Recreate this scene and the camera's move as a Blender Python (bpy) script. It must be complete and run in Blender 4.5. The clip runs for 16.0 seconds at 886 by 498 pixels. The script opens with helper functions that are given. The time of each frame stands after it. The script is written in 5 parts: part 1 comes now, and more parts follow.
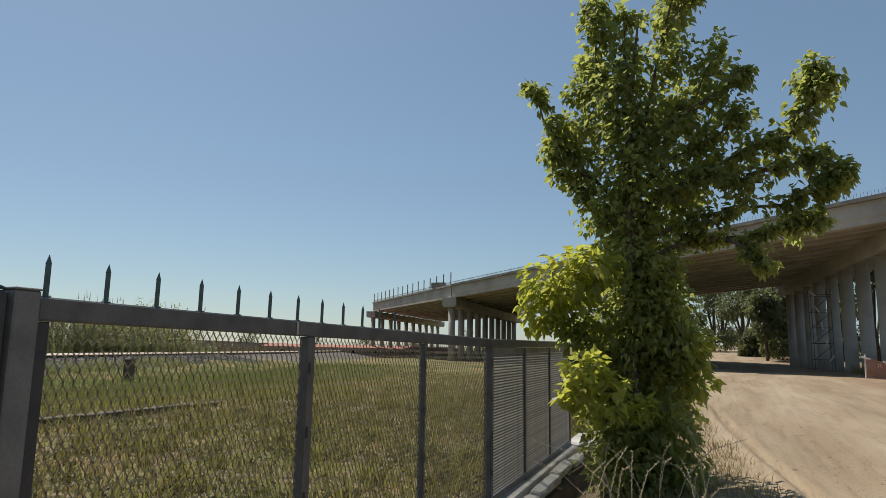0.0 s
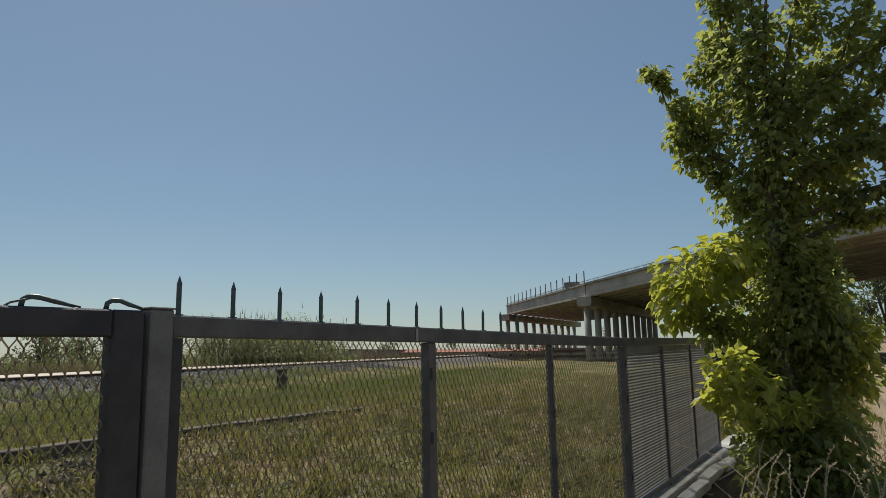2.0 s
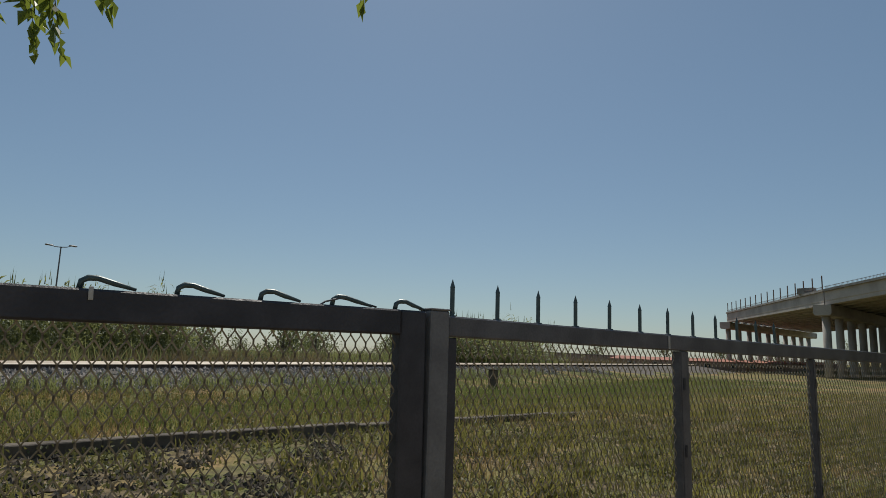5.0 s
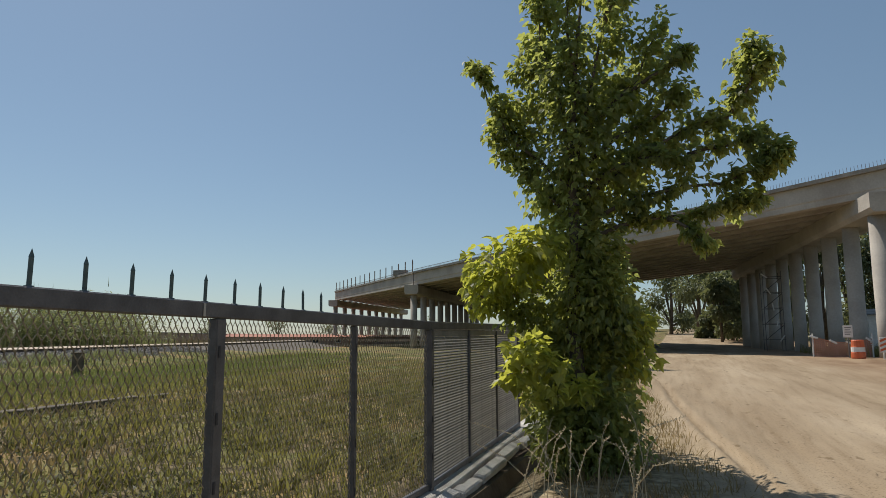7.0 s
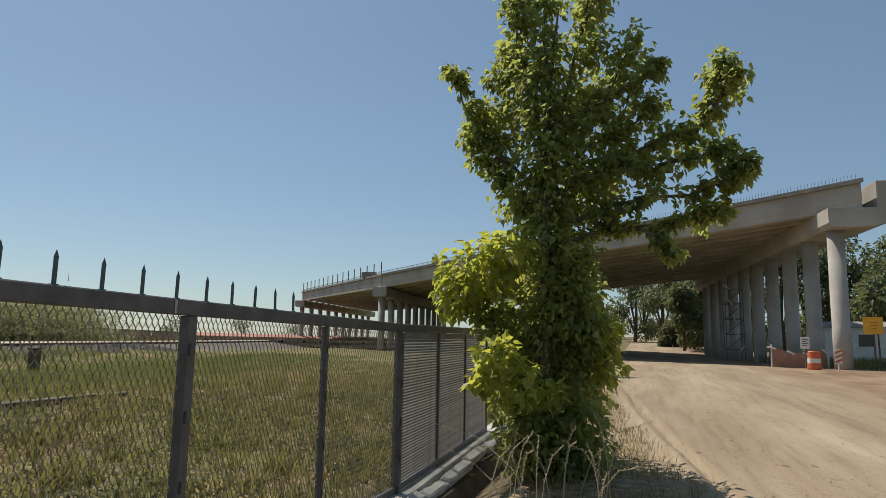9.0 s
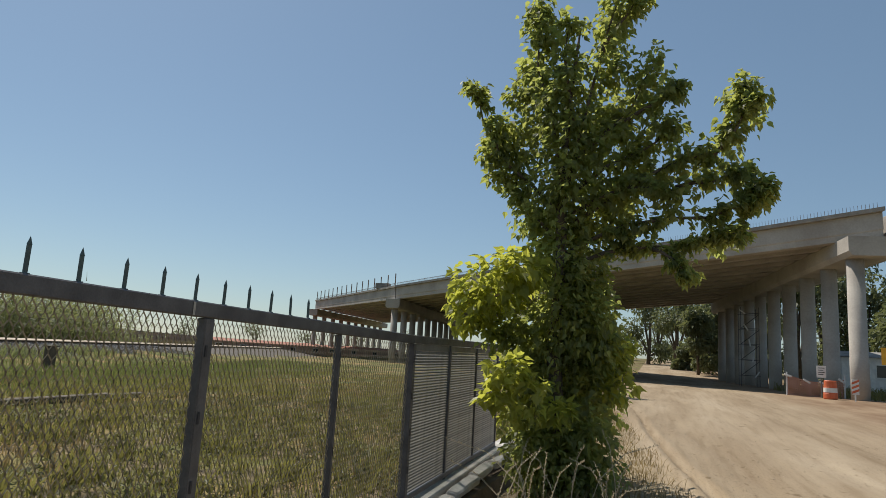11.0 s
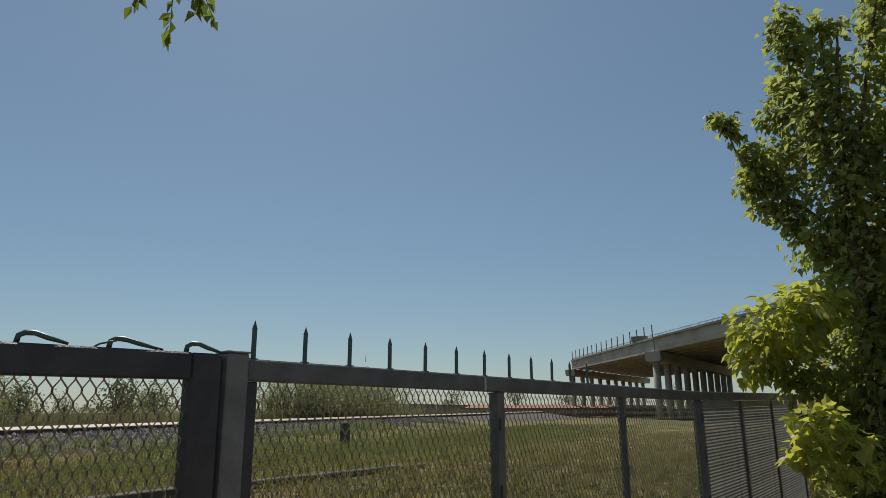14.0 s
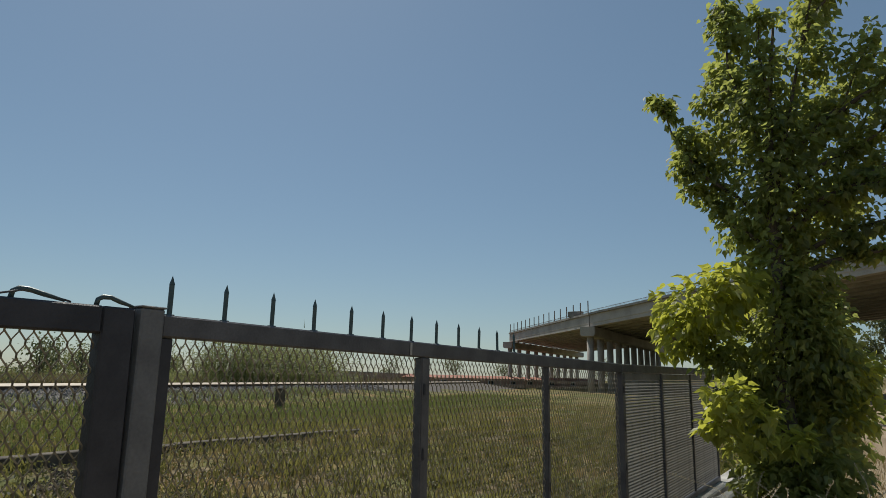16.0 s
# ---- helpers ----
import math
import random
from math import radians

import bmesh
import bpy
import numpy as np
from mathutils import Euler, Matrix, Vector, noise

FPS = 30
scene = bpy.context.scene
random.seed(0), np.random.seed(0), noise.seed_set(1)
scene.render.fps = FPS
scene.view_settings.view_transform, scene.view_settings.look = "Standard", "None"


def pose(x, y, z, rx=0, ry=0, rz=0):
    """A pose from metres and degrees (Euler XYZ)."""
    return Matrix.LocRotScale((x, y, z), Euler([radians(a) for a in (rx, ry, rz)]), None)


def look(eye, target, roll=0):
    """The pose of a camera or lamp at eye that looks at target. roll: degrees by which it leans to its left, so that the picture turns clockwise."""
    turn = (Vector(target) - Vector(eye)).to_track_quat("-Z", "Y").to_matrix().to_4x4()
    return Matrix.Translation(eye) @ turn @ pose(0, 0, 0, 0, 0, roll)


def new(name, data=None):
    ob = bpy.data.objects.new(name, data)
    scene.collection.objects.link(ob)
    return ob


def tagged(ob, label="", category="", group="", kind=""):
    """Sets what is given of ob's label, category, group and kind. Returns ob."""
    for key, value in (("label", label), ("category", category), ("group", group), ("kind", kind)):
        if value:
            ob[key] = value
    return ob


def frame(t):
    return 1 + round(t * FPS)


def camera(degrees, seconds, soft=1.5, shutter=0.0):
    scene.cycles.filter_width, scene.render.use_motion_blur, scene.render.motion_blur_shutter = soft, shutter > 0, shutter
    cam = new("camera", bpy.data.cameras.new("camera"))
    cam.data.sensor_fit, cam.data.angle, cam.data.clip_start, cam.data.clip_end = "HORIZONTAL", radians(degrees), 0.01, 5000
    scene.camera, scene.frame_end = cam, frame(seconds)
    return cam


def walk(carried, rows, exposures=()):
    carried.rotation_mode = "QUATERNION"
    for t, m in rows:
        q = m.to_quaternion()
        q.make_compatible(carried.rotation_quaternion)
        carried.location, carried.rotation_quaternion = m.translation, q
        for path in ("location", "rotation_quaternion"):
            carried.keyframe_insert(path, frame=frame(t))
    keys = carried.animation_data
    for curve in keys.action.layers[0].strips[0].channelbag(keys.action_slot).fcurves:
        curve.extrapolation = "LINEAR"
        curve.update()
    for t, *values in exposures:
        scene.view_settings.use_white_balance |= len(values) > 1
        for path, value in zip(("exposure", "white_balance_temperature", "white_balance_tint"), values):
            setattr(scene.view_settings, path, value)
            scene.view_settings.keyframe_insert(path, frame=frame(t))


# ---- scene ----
cam = camera(67.9, 16.0, soft=0.5)
PATH = [
    (0, (0.331, -0.021, 1.637), (-0.443, 1.797, 1.946), 0.9),
    (0.5, (0.394, 0.102, 1.653), (-0.540, 1.837, 1.994), -0.4),
    (1, (0.370, 0.123, 1.645), (-0.683, 1.793, 1.960), -1.5),
    (1.5, (0.377, 0.086, 1.641), (-0.720, 1.727, 1.967), -0.7),
    (2, (0.390, 0.084, 1.640), (-0.729, 1.711, 1.958), -1.0),
    (2.5, (0.401, 0.086, 1.633), (-0.771, 1.677, 1.942), -1.2),
    (3, (0.349, 0.026, 1.633), (-1.035, 1.438, 1.933), -1.4),
    (3.5, (0.227, -0.127, 1.653), (-1.428, 0.952, 1.965), -0.9),
    (3.7, (0.200, -0.169, 1.647), (-1.519, 0.805, 1.959), -1.4),
    (6, (0.351, 0.065, 1.643), (-0.753, 1.699, 1.974), 1.2),
    (6.5, (0.489, 0.194, 1.630), (-0.285, 2.014, 1.928), -0.9),
    (7, (0.519, 0.241, 1.590), (-0.154, 2.104, 1.863), -0.2),
    (7.5, (0.506, 0.225, 1.583), (-0.157, 2.096, 1.833), 0.4),
    (8, (0.488, 0.225, 1.585), (-0.133, 2.108, 1.845), 0.8),
    (8.5, (0.489, 0.221, 1.587), (-0.144, 2.100, 1.852), 0.0),
    (9, (0.485, 0.213, 1.585), (-0.099, 2.105, 1.869), 1.0),
    (9.2, (0.487, 0.212, 1.594), (-0.094, 2.106, 1.872), 1.9),
    (11.5, (0.499, 0.160, 1.567), (-0.132, 2.019, 1.948), 3.5),
    (12, (0.486, 0.190, 1.575), (-0.125, 2.024, 2.088), 3.0),
    (12.5, (0.532, 0.211, 1.573), (-0.020, 2.076, 2.042), 3.2),
    (13, (0.506, 0.239, 1.564), (-0.117, 2.083, 2.022), 2.7),
    (13.5, (0.447, 0.159, 1.559), (-0.526, 1.852, 1.995), 1.4),
    (14, (0.356, 0.073, 1.603), (-0.891, 1.562, 2.083), -0.3),
    (14.5, (0.338, 0.129, 1.593), (-0.931, 1.606, 2.045), -1.1),
    (15, (0.399, 0.115, 1.585), (-0.781, 1.663, 2.049), -1.2),
    (15.5, (0.407, 0.124, 1.562), (-0.781, 1.688, 1.937), -1.1),
    (16, (0.419, 0.124, 1.578), (-0.705, 1.730, 1.971), 1.1),
]
EXPOSURES = [
    (0.0, 0.17, 6500, 10), (0.5, 0.02, 6500, 9), (1.5, -0.10, 6450, 9), (3.5, -0.26, 6400, 9), (6.0, -0.24, 6400, 9), (7.0, 0.10, 6500, 10), (9.0, 0.17, 6500, 10), (11.5, 0.18, 6450, 9),
    (12.5, 0.16, 6400, 8), (13.0, 0.15, 6380, 8), (13.5, -0.04, 6350, 7), (14.0, -0.22, 6350, 7), (14.5, -0.25, 6350, 7), (16.0, -0.20, 6400, 7),
]
walk(cam, [(t, look(eye, target, roll)) for t, eye, target, roll in PATH], EXPOSURES)

# ---- light ----
SUN_YAW, SUN_EL = 56.0, 54.0          # degrees left of +y, and above the horizon
world = bpy.data.worlds.new("sky")
scene.world = world
world.use_nodes = True
wn = world.node_tree.nodes
sky = wn.new("ShaderNodeTexSky")
sky.sky_type = 'NISHITA'
sky.sun_disc = False
sky.sun_elevation = radians(SUN_EL)
sky.sun_rotation = radians(360 - SUN_YAW)
sky.air_density, sky.dust_density, sky.ozone_density = 1.0, 0.4, 1.5
haze = wn.new("ShaderNodeMix")             # a hazy summer sky: a little less red than clear air gives
haze.data_type, haze.blend_type = 'RGBA', 'MULTIPLY'
haze.inputs[0].default_value, haze.inputs[7].default_value = 1.0, (0.945, 0.985, 0.96, 1)
even = wn.new("ShaderNodeMix")             # thin even haze that levels the sky from the zenith to the horizon
even.data_type = 'RGBA'
even.inputs[0].default_value, even.inputs[7].default_value = 0.32, (2.7, 3.9, 5.5, 1)
world.node_tree.links.new(sky.outputs[0], even.inputs[6])
world.node_tree.links.new(even.outputs[2], haze.inputs[6])
world.node_tree.links.new(haze.outputs[2], wn["Background"].inputs[0])
wn["Background"].inputs[1].default_value = 0.080
sun = new("sun", bpy.data.lights.new("sun", 'SUN'))
sun.data.energy, sun.data.angle, sun.data.color = 4.2, radians(0.55), (1.0, 0.94, 0.84)
toward = Vector((-math.sin(radians(SUN_YAW)) * math.cos(radians(SUN_EL)), math.cos(radians(SUN_YAW)) * math.cos(radians(SUN_EL)), math.sin(radians(SUN_EL))))
sun.matrix_world = look(toward * 60, (0, 0, 0))


# ---- materials ----
def material(name, base, other, scale=6.0, rough=0.8, metal=0.0, bump=0.3, fine=60.0, grain=0.25, per_object=0.0, island=0.0, spec=0.5):
    """Two-scale noise between two colours, with fine relief."""
    m = bpy.data.materials.new(name)
    m.use_nodes = True
    n, l = m.node_tree.nodes, m.node_tree.links
    p = n["Principled BSDF"]
    tc = n.new("ShaderNodeTexCoord")
    big, small = n.new("ShaderNodeTexNoise"), n.new("ShaderNodeTexNoise")
    big.inputs["Scale"].default_value, big.inputs["Detail"].default_value = scale, 5
    small.inputs["Scale"].default_value, small.inputs["Detail"].default_value = fine, 3
    for t in (big, small):
        l.new(tc.outputs["Object"], t.inputs["Vector"])
    ramp = n.new("ShaderNodeValToRGB")
    ramp.color_ramp.elements[0].position, ramp.color_ramp.elements[1].position = 0.36, 0.66
    ramp.color_ramp.elements[0].color, ramp.color_ramp.elements[1].color = (*base, 1), (*other, 1)
    l.new(big.outputs[0], ramp.inputs[0])
    hsv = n.new("ShaderNodeHueSaturation")
    l.new(ramp.outputs[0], hsv.inputs["Color"])
    val = n.new("ShaderNodeMapRange")
    val.inputs[3].default_value, val.inputs[4].default_value = 1 - grain, 1 + grain
    l.new(small.outputs[0], val.inputs[0])
    last = val.outputs[0]
    if per_object or island:
        src = n.new("ShaderNodeObjectInfo").outputs["Random"] if per_object else n.new("ShaderNodeNewGeometry").outputs["Random Per Island"]
        k = per_object or island
        r = n.new("ShaderNodeMapRange")
        r.inputs[3].default_value, r.inputs[4].default_value = 1 - k, 1 + k
        l.new(src, r.inputs[0])
        mul = n.new("ShaderNodeMath")
        mul.operation = 'MULTIPLY'
        l.new(last, mul.inputs[0]), l.new(r.outputs[0], mul.inputs[1])
        last = mul.outputs[0]
    l.new(last, hsv.inputs["Value"])
    l.new(hsv.outputs[0], p.inputs["Base Color"])
    p.inputs["Roughness"].default_value, p.inputs["Metallic"].default_value = rough, metal
    p.inputs["Specular IOR Level"].default_value = spec
    if bump:
        b = n.new("ShaderNodeBump")
        b.inputs["Strength"].default_value, b.inputs["Distance"].default_value = bump, 0.02
        l.new(small.outputs[0], b.inputs["Height"])
        l.new(b.outputs[0], p.inputs["Normal"])
    return m


def foliage(name, dark, light, through_colour, share=0.35, rough=0.45, vary=0.35):
    """Leaves: a glossy front with light coming through."""
    m = material(name, dark, light, 1.5, rough, 0, 0, 40, 0.15, island=vary, spec=0.4)
    n, l = m.node_tree.nodes, m.node_tree.links
    out, p = n["Material Output"], n["Principled BSDF"]
    t = n.new("ShaderNodeBsdfTranslucent")
    t.inputs[0].default_value = (*through_colour, 1)
    mix = n.new("ShaderNodeMixShader")
    mix.inputs[0].default_value = share
    l.new(p.outputs[0], mix.inputs[1]), l.new(t.outputs[0], mix.inputs[2]), l.new(mix.outputs[0], out.inputs[0])
    return m


STEEL = material("painted_steel", (0.072, 0.066, 0.068), (0.118, 0.110, 0.112), 7, 0.45, 0.15, 0.15, 90, 0.28)
STEEL_DARK = material("dark_steel", (0.028, 0.026, 0.031), (0.052, 0.048, 0.054), 6, 0.5, 0.15, 0.15, 90, 0.25)
CLOD = material("dirt_clod", (0.22, 0.165, 0.11), (0.38, 0.30, 0.21), 3, 0.95, 0, 0.3, 30, 0.3, island=0.4)
WEED = foliage("broad_weed", (0.050, 0.060, 0.024), (0.135, 0.128, 0.050), (0.21, 0.20, 0.06), 0.3, 0.6)
STEEL_WORN = material("weathered_steel", (0.12, 0.114, 0.114), (0.185, 0.177, 0.174), 5, 0.5, 0.15, 0.2, 70, 0.25)
SPIKE = material("green_grey_steel", (0.05, 0.078, 0.078), (0.085, 0.115, 0.112), 20, 0.45, 0.2, 0.1, 90, 0.2)
MESH = material("expanded_metal", (0.17, 0.148, 0.108), (0.32, 0.275, 0.20), 9, 0.42, 0.3, 0.1, 120, 0.35)
SLAT = material("grey_slats", (0.18, 0.165, 0.145), (0.27, 0.25, 0.22), 4, 0.6, 0.1, 0.1, 60, 0.2, per_object=0.15)
EARTH = material("bare_earth", (0.07, 0.05, 0.032), (0.13, 0.095, 0.06), 2, 0.95, 0, 0.6, 14, 0.3)
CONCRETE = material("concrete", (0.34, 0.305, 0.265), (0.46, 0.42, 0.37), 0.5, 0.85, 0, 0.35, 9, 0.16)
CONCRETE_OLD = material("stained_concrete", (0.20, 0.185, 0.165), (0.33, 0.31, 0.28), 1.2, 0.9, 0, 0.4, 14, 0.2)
KERB = material("kerb_concrete", (0.36, 0.335, 0.30), (0.56, 0.53, 0.48), 3, 0.9, 0, 0.5, 30, 0.25)
BARK = material("bark", (0.07, 0.055, 0.04), (0.16, 0.13, 0.10), 6, 0.9, 0, 0.8, 40, 0.35)
BRICK = material("red_brick", (0.36, 0.235, 0.185), (0.50, 0.36, 0.29), 0.9, 0.9, 0, 0.2, 7, 0.25)
RUST = material("rail_steel", (0.16, 0.10, 0.07), (0.24, 0.16, 0.11), 4, 0.6, 0.5, 0.2, 40, 0.25)
RAIL_TOP = material("pale_coping", (0.38, 0.285, 0.185), (0.54, 0.43, 0.30), 3, 0.5, 0.0, 0.05, 40, 0.1)
LEAF = foliage("maple_leaf", (0.052, 0.073, 0.038), (0.115, 0.134, 0.058), (0.62, 0.66, 0.16), 0.47, 0.55, 0.5)
PALE_STEM = foliage("bleached_stem", (0.48, 0.40, 0.27), (0.64, 0.55, 0.40), (0.55, 0.46, 0.30), 0.3, 0.7)
LEAF_YOUNG = foliage("young_leaf", (0.13, 0.155, 0.045), (0.25, 0.265, 0.075), (0.66, 0.67, 0.10), 0.52, 0.45)
RUBBLE = material("dark_rubble", (0.060, 0.045, 0.030), (0.165, 0.128, 0.088), 2, 0.95, 0, 0.3, 20, 0.3, island=0.5)
SCRUB = foliage("brown_scrub", (0.13, 0.10, 0.055), (0.24, 0.185, 0.10), (0.24, 0.19, 0.09), 0.3, 0.7)
LEAF_FAR = foliage("distant_leaf", (0.085, 0.105, 0.058), (0.165, 0.18, 0.09), (0.26, 0.28, 0.10), 0.32, 0.55)
LEAF_ASH = foliage("ash_leaf", (0.05, 0.085, 0.025), (0.10, 0.15, 0.04), (0.30, 0.36, 0.05), 0.40)
REED = foliage("reed", (0.11, 0.135, 0.06), (0.22, 0.235, 0.11), (0.34, 0.36, 0.13), 0.38, 0.6)
GRASS = foliage("grass", (0.098, 0.098, 0.032), (0.205, 0.165, 0.064), (0.30, 0.28, 0.075), 0.40, 0.6)
GRASS_LUSH = foliage("lush_grass", (0.075, 0.098, 0.035), (0.15, 0.165, 0.06), (0.24, 0.28, 0.07), 0.35, 0.6)
DRY = foliage("dry_grass", (0.225, 0.155, 0.072), (0.36, 0.26, 0.13), (0.36, 0.27, 0.115), 0.35, 0.7)
ORANGE = material("orange_plastic", (0.55, 0.10, 0.03), (0.65, 0.16, 0.06), 3, 0.55, 0, 0.1, 30, 0.15)
NET = material("faded_orange_net", (0.36, 0.17, 0.11), (0.46, 0.25, 0.17), 3, 0.7, 0, 0.1, 30, 0.2)
WHITE = material("white_paint", (0.62, 0.60, 0.57), (0.78, 0.76, 0.72), 3, 0.6, 0, 0.1, 30, 0.12)
AMBER = material("amber_sign", (0.75, 0.36, 0.02), (0.85, 0.43, 0.03), 3, 0.5, 0, 0.05, 30, 0.08)
AMBER_PRINT = material("faded_print", (0.42, 0.17, 0.02), (0.50, 0.22, 0.03), 3, 0.6, 0, 0, 30, 0.1)
# riser below the coping: its shadow side is put into the colour
RISER_SHADE = material("shaded_riser", (0.07, 0.05, 0.038), (0.12, 0.09, 0.07), 4, 0.8, 0, 0.3, 30, 0.25)
INK = material("dark_print", (0.03, 0.03, 0.03), (0.05, 0.05, 0.05), 3, 0.6, 0, 0, 30, 0.1)
ROOF = material("clay_tiles", (0.30, 0.11, 0.07), (0.42, 0.18, 0.12), 1, 0.85, 0, 0.3, 10, 0.2)
GLASS = material("dark_glass", (0.02, 0.025, 0.03), (0.04, 0.045, 0.05), 1, 0.15, 0, 0, 10, 0.05)
GRAVEL = material("gravel_bed", (0.075, 0.062, 0.050), (0.15, 0.13, 0.11), 3, 0.95, 0, 0.8, 16, 0.4)
# old wood; on the field kerb this dark colour stands for its shaded face
TIMBER_AND_KERB_SHADE = material("old_timber_and_kerb_shade", (0.075, 0.058, 0.042), (0.145, 0.115, 0.082), 3, 0.85, 0, 0.4, 30, 0.3)
STONE = material("ballast_stone", (0.17, 0.145, 0.125), (0.40, 0.35, 0.305), 2, 0.9, 0, 0.3, 20, 0.3, island=0.5)


# ---- helpers for shapes ----
def link(name, verts, faces, mat, parent=None, label="", smooth=False):
    me = bpy.data.meshes.new(name)
    me.from_pydata([tuple(v) for v in verts], [], [tuple(f) for f in faces])
    me.materials.append(mat)
    if smooth:
        me.shade_smooth()
    me.update()
    ob = new(name, me)
    if parent:
        ob.parent = parent
    return tagged(ob, label)


def part(name, bm, mat, parent=None, label="", smooth=False):
    me = bpy.data.meshes.new(name)
    bm.to_mesh(me)
    bm.free()
    me.materials.append(mat)
    if smooth:
        me.shade_smooth()
    ob = new(name, me)
    if parent:
        ob.parent = parent
    return tagged(ob, label)


def thing(name, m, label, category, group="", kind=""):
    ob = new(name)
    ob.matrix_world = m
    ob.empty_display_size = 0.1
    return tagged(ob, label, category, group, kind)


def box(bm, lo, hi, bevel=0.0, m=None):
    """A box between two corners, with bevelled edges."""
    made = bmesh.ops.create_cube(bm, size=1.0)["verts"]
    size, mid = [b - a for a, b in zip(lo, hi)], [(a + b) / 2 for a, b in zip(lo, hi)]
    for v in made:
        v.co = Vector((v.co.x * size[0] + mid[0], v.co.y * size[1] + mid[1], v.co.z * size[2] + mid[2]))
    if bevel:
        edges = list({e for v in made for e in v.link_edges})
        made = bmesh.ops.bevel(bm, geom=edges, offset=bevel, segments=1, affect='EDGES')["verts"]
    if m is not None:
        bmesh.ops.transform(bm, matrix=m, verts=[v for v in made if v.is_valid])
    return bm


def tube(bm, points, radii, sides=8):
    """A tapered tube through points, closed at both ends."""
    points = [Vector(p) for p in points]
    rings = []
    for i, p in enumerate(points):
        along = (points[min(i + 1, len(points) - 1)] - points[max(i - 1, 0)]).normalized()
        a = along.orthogonal().normalized() if i == 0 else (a - along * a.dot(along)).normalized()
        b = along.cross(a)
        rings.append([bm.verts.new(p + (a * math.cos(2 * math.pi * k / sides) + b * math.sin(2 * math.pi * k / sides)) * radii[i]) for k in range(sides)])
    for r, s in zip(rings, rings[1:]):
        for k in range(sides):
            bm.faces.new((r[k], r[(k + 1) % sides], s[(k + 1) % sides], s[k]))
    bm.faces.new(rings[0][::-1]), bm.faces.new(rings[-1])
    return bm


def smoothstep(a, b, x):
    t = np.clip((np.asarray(x, float) - a) / (b - a), 0, 1)
    return t * t * (3 - 2 * t)


# ---- ground ----
FX = -2.05                    # the fence's plane


def rise(y):
    """The road climbs gently towards the bridge."""
    y = np.asarray(y, float)
    return 0.018 * np.clip(y - 12, 0, 28) + 0.004 * np.clip(y - 40, 0, 38) + 0.036 * np.clip(y - 78, 0, 92)


def height(x, y):
    x, y = np.asarray(x, float), np.asarray(y, float)
    s = -(x + 0.36 * y)                                  # distance from the fence's side towards the railway
    field = 0.0 + (0.45 + 0.35 * smoothstep(12, 42, y)) * smoothstep(15.5, 22.5, s) + (0.25 - 0.1 * smoothstep(12, 42, y)) * smoothstep(25.0, 27.0, s)
    field = field + 0.55 * smoothstep(28, 62, y) * (1 - smoothstep(12, 19, s))
    far_mix = smoothstep(30, 120, y) * (1 - smoothstep(-10, 20, s))
    field = field * (1 - far_mix) + rise(y) * far_mix
    road = rise(y) - 0.30 * smoothstep(-0.9, -1.75, x) * (1 - smoothstep(14, 25, y)) + 0.35 * smoothstep(16, 26, x) * smoothstep(20, 35, y)
    w = smoothstep(FX - 0.05, FX - 0.4, x)
    z = road * (1 - w) + field * w
    return z


